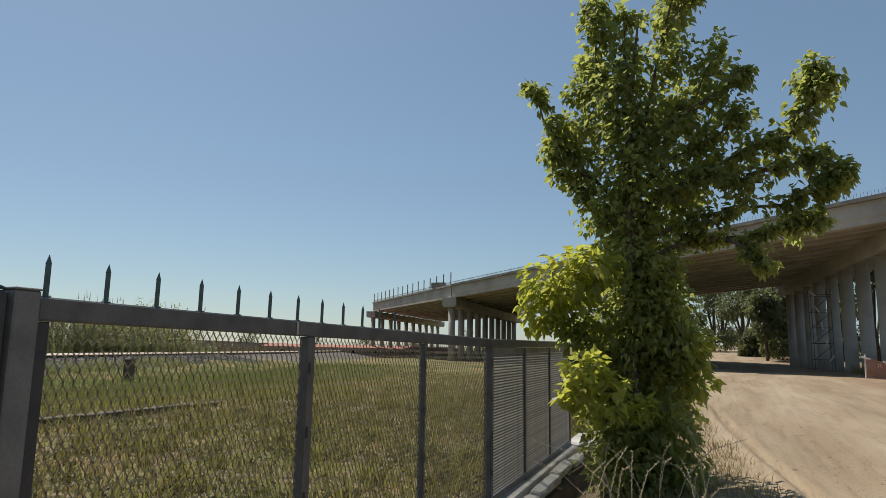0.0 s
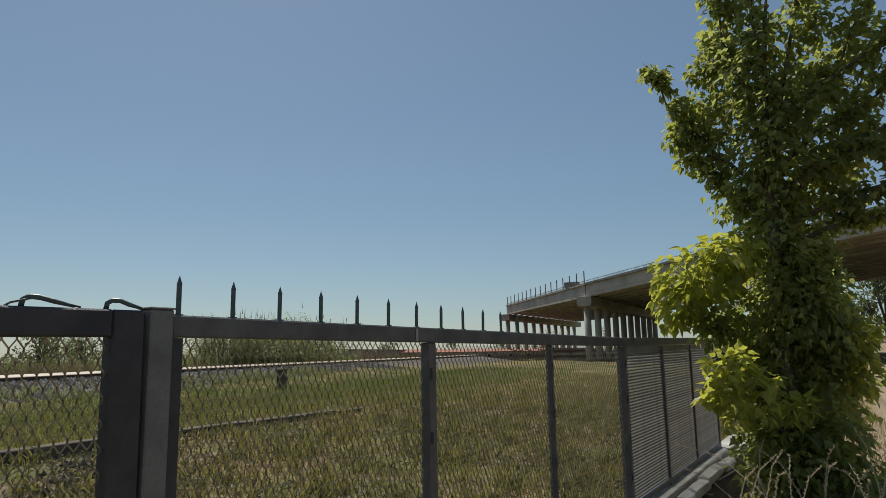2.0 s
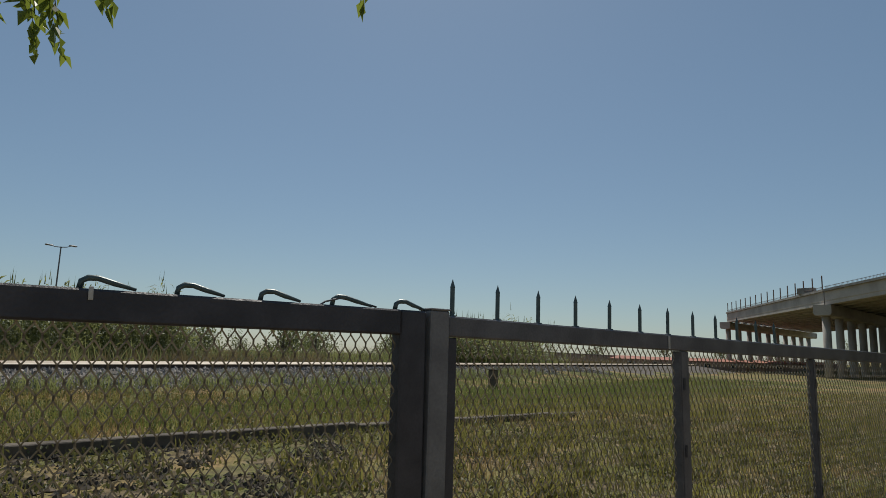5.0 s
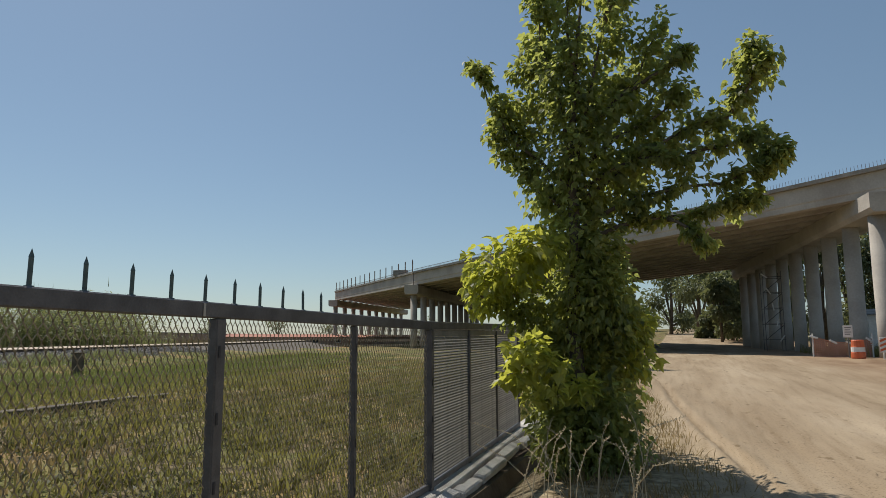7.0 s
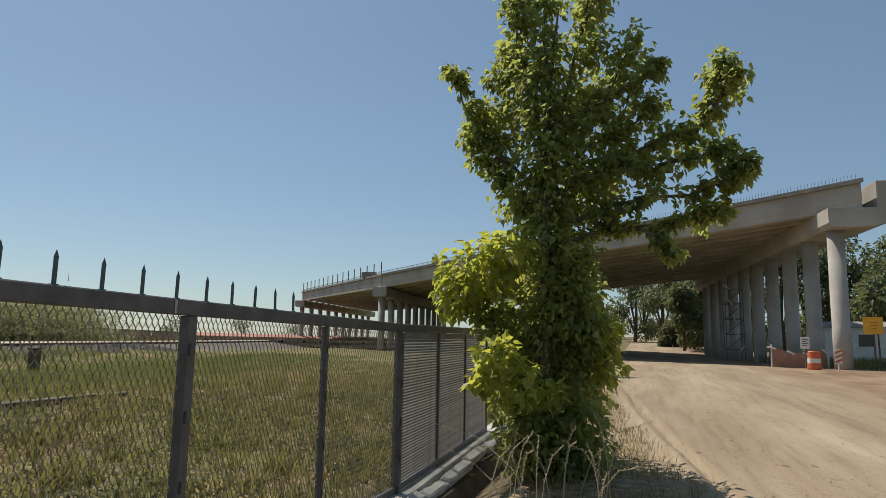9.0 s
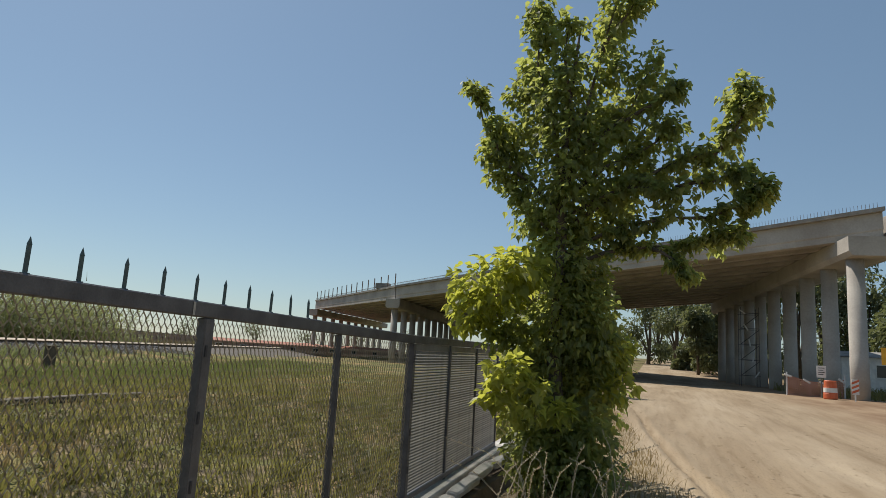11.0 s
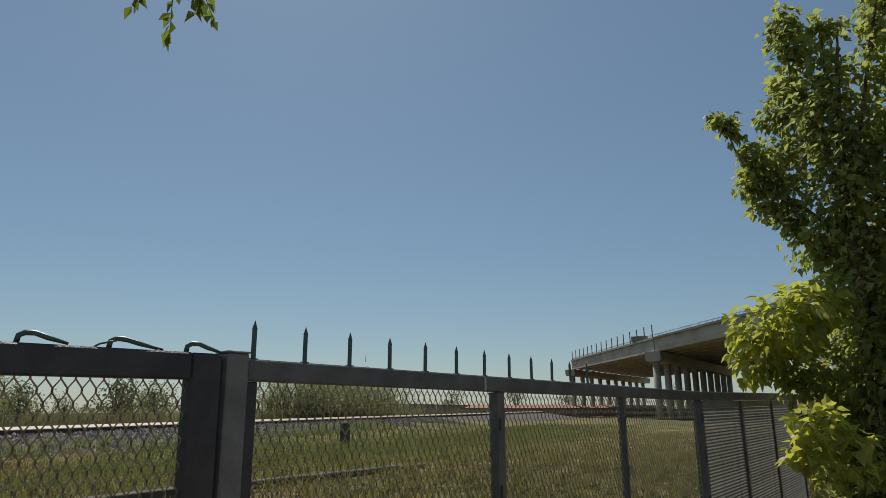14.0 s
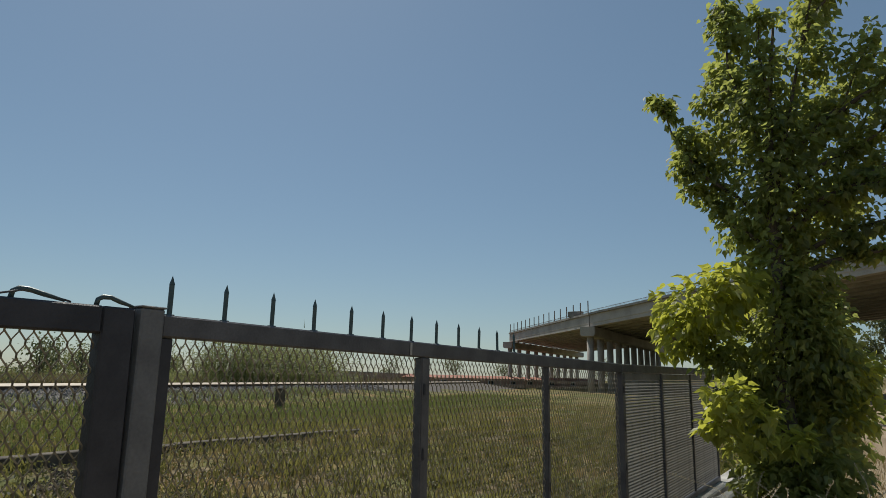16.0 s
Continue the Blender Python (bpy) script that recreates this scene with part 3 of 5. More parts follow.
def bridge():
    br = thing("bridge", pose(11.4, 41.9, 0.6), "unfinished grey concrete road bridge on rows of round columns", "bridge")
    inv = br.matrix_world.inverted()

    def put(ob):
        ob.matrix_parent_inverse = inv
        return ob
    girder = [(-0.45, 0), (0.45, 0), (0.45, 0.22), (0.14, 0.42), (0.14, 1.05), (0.5, 1.25), (0.5, 1.38), (-0.5, 1.38), (-0.5, 1.25), (-0.14, 1.05), (-0.14, 0.42), (-0.45, 0.22)]
    edge_girder = [(0, 0), (1.1, 0), (1.1, 1.38), (0, 1.38), (-0.06, 0.50), (-0.06, 0.42), (0, 0.36)]
    for k in range(3):
        way = U if k < 2 else FAR
        a, ln = BENTS[k] + (0.08 if k else -0.95), BENTS[k + 1] - BENTS[k] - (0.16 if k else -0.87)
        o = on_deck(a, 0)
        put(part("edge_girder", extruded(bmesh.new(), edge_girder, o, way, V, ln), CONCRETE, br, "tall smooth fascia girder"))
        for i in range(13):
            o = on_deck(a + 0.2, 3.0 + i * 2.95)
            put(part("girder", extruded(bmesh.new(), girder, o, way, V, ln - 0.4), CONCRETE, br))
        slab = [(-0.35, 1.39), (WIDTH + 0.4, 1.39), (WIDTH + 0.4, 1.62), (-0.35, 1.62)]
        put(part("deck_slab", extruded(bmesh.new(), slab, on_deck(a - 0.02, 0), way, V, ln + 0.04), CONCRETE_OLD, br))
        # starter bars along the edge
        bars = bmesh.new()
        n = 130
        for i in range(n):
            s = a + 0.2 + i * (ln - 0.4) / (n - 1)
            base = on_deck(s, 0.05, 1.62)
            hgt = 0.36
            tube(bars, [base, base + Vector((0, 0, hgt)) + V * 0.05], [0.012, 0.012], 4)
        put(part("starter_bar", bars, RUST, br, "row of short steel starter bars"))["kind"] = "stuff"
        if k == 0:
            continue
        line = bmesh.new()
        tube(line, [on_deck(BENTS[k] + 0.1, 0.05, 1.9), on_deck(BENTS[k + 1] - 0.1, 0.05, 1.9)], [0.022, 0.022], 4)
        put(part("guard_line", line, RUST, br))
    # guard posts on the far span
    for i in range(16):
        base = on_deck(2 * SPAN + 0.4 + i * 2.75, 0.1, 1.62)
        bm = box(bmesh.new(), (-0.05, -0.05, 0), (0.05, 0.05, 1.5), 0.01, Matrix.Translation(base))
        put(part("guard_post", bm, RUST, br))
    put(part("deck_block", box(bmesh.new(), (-0.9, -0.4, 0), (0.9, 0.4, 0.7), 0.03, Matrix.Translation(on_deck(2 * SPAN + 5.5, 0.6, 1.62))), CONCRETE_OLD, br))
    # bents: a cap beam on a row of columns
    turn = Matrix.Rotation(math.atan2(-V.x, V.y), 4, 'Z')
    for k in range(4):
        p = on_deck(BENTS[k], 0)
        cap_top, cap_lo = p.z - 0.02, p.z - 1.1
        m = Matrix.Translation((p.x, p.y, 0)) @ turn
        bm = bmesh.new()
        right, left = (1.95, -1.15) if k == 0 else (0.85, -0.85)
        low = 0.95 if k == 0 else 0.70
        prof = [(left, cap_top), (right, cap_top), (right, cap_lo + 0.25), (low, cap_lo), (-low, cap_lo), (left, cap_lo + 0.25)]
        a = [bm.verts.new((q[0], -0.9, q[1])) for q in prof]
        b = [bm.verts.new((q[0], WIDTH + 1.2, q[1])) for q in prof]
        for i in range(6):
            bm.faces.new((a[i], a[(i + 1) % 6], b[(i + 1) % 6], b[i]))
        bm.faces.new(a[::-1]), bm.faces.new(b)
        bmesh.ops.recalc_face_normals(bm, faces=bm.faces)
        bmesh.ops.transform(bm, matrix=m, verts=bm.verts)
        put(part("cap_beam", bm, CONCRETE, br))
        if k == 0:
            bm = box(bmesh.new(), (1.35, -0.92, cap_top - 0.4), (2.0, WIDTH, cap_top + 1.5), 0.02, m)
            put(part("end_wall", bm, CONCRETE, br, "upright back wall at the open end"))
        for i in range(10):
            c = m @ Vector((-0.35 if k == 0 else -0.1, 0.55 + i * 4.25, 0))
            g0 = float(height(c.x, c.y)) - 0.3
            r = 0.46 if k == 0 else 0.40
            bm = bmesh.new()
            tube(bm, [(c.x, c.y, g0), (c.x, c.y, g0 + 2.6), (c.x, c.y, g0 + 2.62), (c.x, c.y, cap_lo + 0.01)], [r + 0.015, r + 0.015, r, r], 20)
            put(part("column", bm, CONCRETE, br, smooth=True))
    return br


bridge()


# ---- trees ----
def leaf_shape(size, rng, lobed=True):
    """A folded leaf, about size long, in its own frame: points and faces."""
    f = size * rng.uniform(0.05, 0.20)
    if lobed:        # a broad base, two shallow side points and a long drawn-out tip that curls down
        w = size * rng.uniform(0.34, 0.47)
        pts = [(0, 0, 0), (w * 0.75, size * 0.10, f), (w, size * 0.40, f), (w * 0.45, size * 0.62, f * 0.4), (0, size * 1.0, -f * 1.2), (-w * 0.45, size * 0.62, f * 0.4), (-w, size * 0.40, f), (-w * 0.75, size * 0.10, f)]
        return pts, [(0, 1, 2, 3), (0, 3, 4), (0, 4, 5), (0, 5, 6, 7)]
    w = size * rng.uniform(0.42, 0.55)
    return [(0, 0, 0), (w * 0.55, size * 0.45, f), (0, size, -f), (-w * 0.55, size * 0.45, f)], [(0, 1, 2), (0, 2, 3)]


def leaves(spots, size, rng, lobed=True, droop=0.6):
    """Leaves at spots (place, outward), hanging and turned at random."""
    verts, faces = [], []
    for p, out in spots:
        pts, fs = leaf_shape(size * rng.uniform(0.6, 1.25), rng, lobed)
        d = (Vector(out) * 0.7 + Vector((rng.gauss(0, 0.5), rng.gauss(0, 0.5), rng.gauss(0, 0.4) - droop))).normalized()
        side = d.cross(Vector((rng.gauss(0, 0.5), rng.gauss(0, 0.5), 1))).normalized()
        up = side.cross(d)
        k = len(verts)
        for x, y, z in pts:
            verts.append(p + side * x + d * y + up * z)
        faces.extend([tuple(k + i for i in f) for f in fs])
    return verts, faces


def clump_spots(centre, radius, count, rng, squash=0.85, shell=0.36):
    """Places through a rough ball, most of them near its outside."""
    out = []
    for _ in range(count):
        d = Vector((rng.gauss(0, 1), rng.gauss(0, 1), rng.gauss(0, 1))).normalized()
        lump = 1 + 0.35 * noise.noise(d * 2.2 + centre * 3)
        r = radius * lump * rng.random() ** shell
        out.append((centre + Vector((d.x, d.y, d.z * squash)) * r, d))
    return out


def limb_spots(points, count, spread, rng):
    """Places along a limb, gathered round short side twigs."""
    points = [Vector(p) for p in points]
    seg = list(zip(points, points[1:]))
    out = []
    twigs = max(4, count // 8)
    for i in range(twigs):
        a, b = seg[rng.randrange(len(seg))] if i % 4 else seg[-1]
        base = a.lerp(b, rng.random() ** 0.8)
        d = Vector((rng.gauss(0, 1), rng.gauss(0, 1), rng.gauss(0.1, 0.7))).normalized()
        tip = base + d * spread * rng.uniform(0.4, 1.2)
        for _ in range(count // twigs):
            p = base.lerp(tip, rng.random() ** 0.6) + Vector((rng.gauss(0, 1), rng.gauss(0, 1), rng.gauss(0, 1))) * spread * 0.22
            out.append((p, d))
    return out


def main_tree():
    rng = random.Random(11)
    base = Vector((-0.75, 8.75, 0.0))
    t = thing("tree", pose(*base), "young broad-leaved tree with sunlit yellow-green leaves beside the fence", "tree")
    inv = t.matrix_world.inverted()
    trunk = [base + Vector(p) for p in ((0, 0, -0.1), (0.02, 0, 0.8), (-0.05, 0.03, 1.8), (0.02, 0, 2.8), (0.0, 0, 3.8), (0.05, 0, 4.9), (0.2, 0, 6.2))]
    bm = tube(bmesh.new(), trunk, [0.12, 0.10, 0.09, 0.075, 0.06, 0.04, 0.012], 10)
    part("trunk", bm, BARK, t, smooth=True).matrix_parent_inverse = inv
    # limbs: their places along the way (across, deep, up), leaves, spread
    limbs = [([(0.05, 0.0, 3.81), (0.53, 0.0, 5.97), (0.76, 0.0, 6.88)], 230, 0.22),
             ([(0.49, 0.0, 5.75), (0.79, 0.07, 6.3), (1.08, 0.15, 6.56)], 130, 0.18),
             ([(-0.02, 0.0, 4.02), (-0.39, 0.05, 5.68), (-0.42, 0.1, 6.71)], 230, 0.19),
             ([(0.13, 0.0, 4.73), (0.01, -0.12, 5.65), (0.08, -0.25, 6.15)], 130, 0.17),
             ([(0.14, 0.0, 4.23), (0.87, 0.05, 4.93), (1.23, 0.1, 5.68)], 190, 0.2),
             ([(0.8, 0.0, 4.77), (1.26, -0.07, 5.0), (1.49, -0.15, 5.13)], 110, 0.16),
             ([(0.22, 0.0, 3.88), (1.0, 0.05, 4.36), (1.48, 0.1, 4.71)], 170, 0.19),
             ([(-0.04, 0.0, 3.54), (-0.86, -0.03, 4.32), (-1.12, -0.07, 4.88), (-1.30, -0.1, 5.38)], 190, 0.15),
             ([(-0.07, 0.0, 3.2), (-0.46, 0.05, 3.55), (-0.64, 0.1, 3.92)], 110, 0.17),
             ([(0.16, 0.0, 3.4), (1.25, 0.03, 4.11), (1.97, 0.07, 4.33), (2.27, 0.1, 5.24)], 445, 0.17),
             ([(1.87, 0.0, 4.25), (2.13, -0.03, 4.56), (2.44, -0.05, 5.0)], 162, 0.15),
             ([(0.1, 0.0, 3.0), (0.81, -0.03, 3.36), (1.84, -0.05, 3.45), (2.23, -0.07, 3.58), (2.44, -0.1, 3.82)], 445, 0.15),
             ([(0.24, 0.0, 2.87), (0.93, 0.03, 3.08), (1.54, 0.07, 3.1), (2.19, 0.1, 3.29)], 337, 0.15),
             ([(1.12, 0.0, 3.07), (1.42, -0.05, 2.91), (1.58, -0.1, 2.69)], 94, 0.1),
             ([(0.16, 0.0, 3.53), (0.81, -0.1, 3.84), (1.49, -0.2, 3.74)], 170, 0.2),
             ([(1.43, 0.0, 3.86), (1.86, 0.0, 3.91), (2.23, 0.0, 4.04)], 148, 0.15)]
    spots = []
    for way, count, spread in limbs:
        pts = [base + Vector(p) for p in way]
        fine = [pts[0]]
        for a, b in zip(pts, pts[1:]):
            fine += [a.lerp(b, 0.5) + Vector((rng.uniform(-0.04, 0.04), rng.uniform(-0.1, 0.1), 0.03)), b]
        n = len(fine) - 1
        part("limb", tube(bmesh.new(), fine, [0.026 * (1 - i / n) + 0.004 for i in range(n + 1)], 6), BARK, t, smooth=True).matrix_parent_inverse = inv
        arm = way[-1][0] > 1.35 or way[-1][0] < -1.2
        spots += limb_spots(fine[1:], int(count * (2.0 if arm else 1.8)), spread * (1.15 if arm else 1.3), rng)
        spots += clump_spots(fine[-1], 0.12, 7, rng, 1.0, 0.7)
    # the dense middle, the leafy skirt, and unseen clumps behind that block the sun
    clumps = [((-0.6, 0.15, 4.85), 0.36, 260), ((0.74, -0.1, 4.7), 0.48, 380), ((1.15, 0.1, 4.2), 0.38, 260), ((-0.73, 0.0, 4.4), 0.28, 170), ((0.49, 0.1, 5.19), 0.4, 300),
              ((0.75, 0.0, 3.75), 0.32, 150), ((-0.4, 0.1, 3.6), 0.36, 240), ((-0.57, 0.0, 5.79), 0.21, 110), ((0.66, 0.0, 6.42), 0.24, 150), ((-0.39, 0.1, 6.5), 0.19, 100),
              ((1.06, 0.1, 5.38), 0.25, 140), ((1.26, 0.0, 4.75), 0.26, 150), ((1.75, 0.1, 4.21), 0.3, 200), ((2.12, 0.1, 4.51), 0.21, 130), ((2.4, 0.0, 4.97), 0.2, 120),
              ((2.23, 0.1, 4.07), 0.18, 60), ((1.43, -0.1, 3.58), 0.18, 60), ((1.96, -0.1, 3.47), 0.17, 70), ((2.37, -0.1, 3.66), 0.21, 130), ((0.85, 0.0, 3.26), 0.20, 70),
              ((1.36, 0.1, 3.09), 0.18, 60), ((1.96, 0.1, 3.19), 0.2, 90), ((1.56, -0.1, 2.81), 0.19, 80), ((0.21, 0.15, 3.43), 0.46, 380), ((0.30, 0.1, 2.62), 0.34, 260),
              ((-0.24, 0.1, 2.87), 0.33, 220), ((-1.06, 0.0, 4.78), 0.19, 90), ((-0.93, 0.0, 4.11), 0.17, 70),
              ((-0.04, 0.0, 4.88), 0.56, 520), ((0.18, 0.0, 4.3), 0.63, 640), ((-0.02, 0.0, 3.81), 0.56, 520), ((-0.07, 0.0, 3.3), 0.46, 430), ((0.48, 0.0, 3.8), 0.43, 300),
              ((-0.45, 0.0, 5.43), 0.32, 190), ((0.59, 0.0, 6.04), 0.28, 150), ((-0.32, 0.0, 6.08), 0.24, 120), ((0.01, 0.0, 5.63), 0.36, 200), ((0.14, 0.0, 2.8), 0.48, 460),
              ((0.50, 0.0, 3.10), 0.26, 90), ((0.22, 0.0, 2.22), 0.56, 620), ((-0.61, 0.0, 4.11), 0.3, 140), ((0.93, 0.0, 4.14), 0.33, 170),
              ((0.15, 0.1, 2.0), 0.66, 560), ((0.12, 0.3, 1.2), 0.68, 620), ((0.50, 0.3, 1.75), 0.42, 300), ((0.1, 0.2, 0.5), 0.72, 620), ((-0.35, 0.2, 1.8), 0.5, 260), ((0.20, 1.5, 1.1), 0.62, 380), ((-0.22, -0.1, 0.55), 0.42, 330), ((-0.40, 0.0, 1.2), 0.45, 300), ((0.38, -0.2, 0.75), 0.40, 240), ((-0.05, -0.4, 0.35), 0.48, 430), ((0.4, 0.0, 0.25), 0.42, 300),
              # the four 0.7 to 0.95 deep are unseen, added to shade the near side
              ((-0.72, -0.05, 1.95), 0.30, 170), ((-0.30, 0.75, 1.9), 0.6, 420), ((0.10, 0.95, 2.3), 0.6, 420), ((0.10, 0.85, 1.4), 0.65, 420), ((-0.25, 0.7, 2.7), 0.45, 260),
              ((0.67, 0.0, 5.55), 0.28, 160), ((-1.02, 0.0, 4.40), 0.18, 80), ((-0.98, 0.0, 4.95), 0.15, 60), ((-0.66, -0.2, 5.35), 0.24, 150), ((-0.85, -0.2, 4.75), 0.22, 110), ((-0.55, -0.2, 5.85), 0.2, 90), ((-0.05, -0.2, 5.2), 0.4, 200), ((0.2, -0.25, 4.6), 0.45, 220)]
    for c, r, count in clumps:
        deep = rng.uniform(-0.1, 0.6) if c[2] > 2.8 else 0.0
        spots += clump_spots(base + Vector((c[0], c[1] + deep, c[2])), r * (0.95 if c[0] > 1.0 else 1.12 if c[2] > 2.3 else 1.06), int(count * (0.42 if c[0] > 1.0 else 1.15 if c[2] > 2.3 else 1.6)), rng, 0.95, 0.62)
    # low shoots with larger, younger leaves
    young = []
    for c, r, count in [((-0.85, -0.35, 2.50), 0.50, 230), ((-0.45, -0.45, 2.75), 0.36, 130), ((-1.05, -0.3, 2.2), 0.34, 120), ((-0.34, -1.35, 1.45), 0.24, 75), ((-0.50, -1.3, 1.20), 0.18, 36), ((-0.06, -1.3, 1.34), 0.15, 24), ((-0.12, -1.2, 1.08), 0.15, 14), ((-0.30, -1.1, 0.95), 0.14, 12), ((0.12, -0.7, 1.02), 0.20, 40), ((0.66, 0.3, 1.75), 0.28, 80), ((0.70, 0.4, 1.35), 0.26, 60)]:
        young += clump_spots(base + Vector(c), r * 1.08, int(count * 1.7), rng, 0.8)
    v, f = leaves(young, 0.14, rng, True, 0.5)
    ob = link("undergrowth", v, f, LEAF_YOUNG, t, "large sunlit yellow-green young leaves")
    ob.matrix_parent_inverse = inv
    ob["kind"] = "stuff"
    v, f = leaves(spots, 0.104, rng, True, 0.65)
    ob = link("crown", v, f, LEAF, t)
    ob.matrix_parent_inverse = inv
    ob["kind"] = "stuff"
    return t


main_tree()


def far_tree(name, x, y, h, r, rng, label, trunk_h=0.35, count=1500, leaf=0.35):
    z = float(height(x, y))
    t = thing(name, pose(x, y, z), label, "tree")
    inv = t.matrix_world.inverted()
    base = Vector((x, y, z))
    bend = Vector((rng.uniform(-0.4, 0.4), rng.uniform(-0.4, 0.4), 0))
    part("trunk", tube(bmesh.new(), [base - Vector((0, 0, 0.2)), base + Vector((0, 0, h * 0.3)) + bend, base + Vector((0, 0, h * 0.8)) + bend * 1.5], [h * 0.025, h * 0.02, h * 0.006], 7), BARK, t, smooth=True).matrix_parent_inverse = inv
    spots = []
    n = 9
    for i in range(n):
        a = rng.uniform(0, 6.28)
        q = rng.random()
        c = base + Vector((math.cos(a) * r * (0.75 - 0.4 * q) * rng.random() ** 0.4, math.sin(a) * r * (0.75 - 0.4 * q) * rng.random() ** 0.4, h * (trunk_h + (0.92 - trunk_h) * q)))
        b0 = base + Vector((0, 0, h * trunk_h * 0.8)) + bend
        part("limb", tube(bmesh.new(), [b0, b0.lerp(c, 0.5) + Vector((0, 0, 0.2)), c], [h * 0.010, h * 0.007, h * 0.003], 5), BARK, t).matrix_parent_inverse = inv
        spots += clump_spots(c, r * rng.uniform(0.32, 0.55), count // n, rng, 0.75)
    v, f = leaves(spots, leaf, rng, False)
    ob = link("crown", v, f, LEAF_FAR, t)
    ob.matrix_parent_inverse = inv
    ob["kind"] = "stuff"
    return t


def hanging_branch():
    """A tree that stands behind the camera's left shoulder, of which hanging sprays come into view."""
    rng = random.Random(23)
    base = Vector((-4.6, -5.2, float(height(-4.6, -5.2))))
    t = thing("ash_tree", pose(*base), "tall ash tree with drooping sunlit sprays hanging over the fence", "tree")
    inv = t.matrix_world.inverted()
    top = base + Vector((0.3, 0.3, 5.2))
    part("trunk", tube(bmesh.new(), [base - Vector((0, 0, 0.2)), base + Vector((0.05, 0.1, 2.5)), top, top + Vector((0.2, 0.2, 2))], [0.17, 0.14, 0.10, 0.03], 10), BARK, t, smooth=True).matrix_parent_inverse = inv
    spots = []
    for tip, sprays, spread in SPRAYS:
        tip = Vector(tip)
        mid = top.lerp(tip, 0.55) + Vector((0, 0, 0.9))
        pts = [top - Vector((0, 0, 0.5)), top.lerp(mid, 0.5) + Vector((0, 0, 0.3)), mid, mid.lerp(tip, 0.6) + Vector((0, 0, 0.18)), tip + Vector((0, 0, 0.25))]
        part("limb", tube(bmesh.new(), pts, [0.05, 0.035, 0.022, 0.012, 0.004], 6), BARK, t, smooth=True).matrix_parent_inverse = inv
        for i in range(sprays):
            a = pts[3].lerp(pts[4], 1 - 0.35 * rng.random() ** 2) + Vector((rng.uniform(-1, 1), rng.uniform(-1, 1), rng.uniform(-0.2, 0.6))) * spread
            ln = rng.uniform(0.16, 0.34)
            end = a + Vector((rng.uniform(-0.5, 0.5), rng.uniform(-0.5, 0.5), -1)).normalized() * ln
            part("twig", tube(bmesh.new(), [a, end], [0.003, 0.001], 4), BARK, t).matrix_parent_inverse = inv
            for k in range(15):
                spots.append((a.lerp(end, k / 14), Vector((rng.uniform(-1, 1), rng.uniform(-1, 1), -0.5))))
    # a plain crown above, out of sight but casting shade
    for _ in range(10):
        c = top + Vector((rng.uniform(-1.6, 0.6), rng.uniform(-1.8, 0.6), rng.uniform(1.0, 3.4)))
        spots += clump_spots(c, 0.9, 260, rng)
    v, f = leaves(spots, 0.075, rng, False, 0.9)
    ob = link("crown", v, f, LEAF_ASH, t)
    ob.matrix_parent_inverse = inv
    ob["kind"] = "stuff"


SPRAYS = [((-2.77, -0.03, 2.90), 26, 0.19), ((-2.66, 0.20, 3.10), 12, 0.12), ((-2.19, 0.98, 3.25), 3, 0.05), ((-2.14, 1.32, 3.25), 10, 0.13)]
hanging_branch()


# ---- railway and field behind the fence ----
def along_track(s, q):
    """A place s metres along the railway and q metres beside its nearer rail (positive: away from the road)."""
    d = Vector((-0.3387, 0.9409, 0))
    n = Vector((-0.9409, -0.3387, 0))
    p = Vector((-24.6, 0, 0)) + d * s + n * q
    return Vector((p.x, p.y, 0.80 + 0.0051 * s))


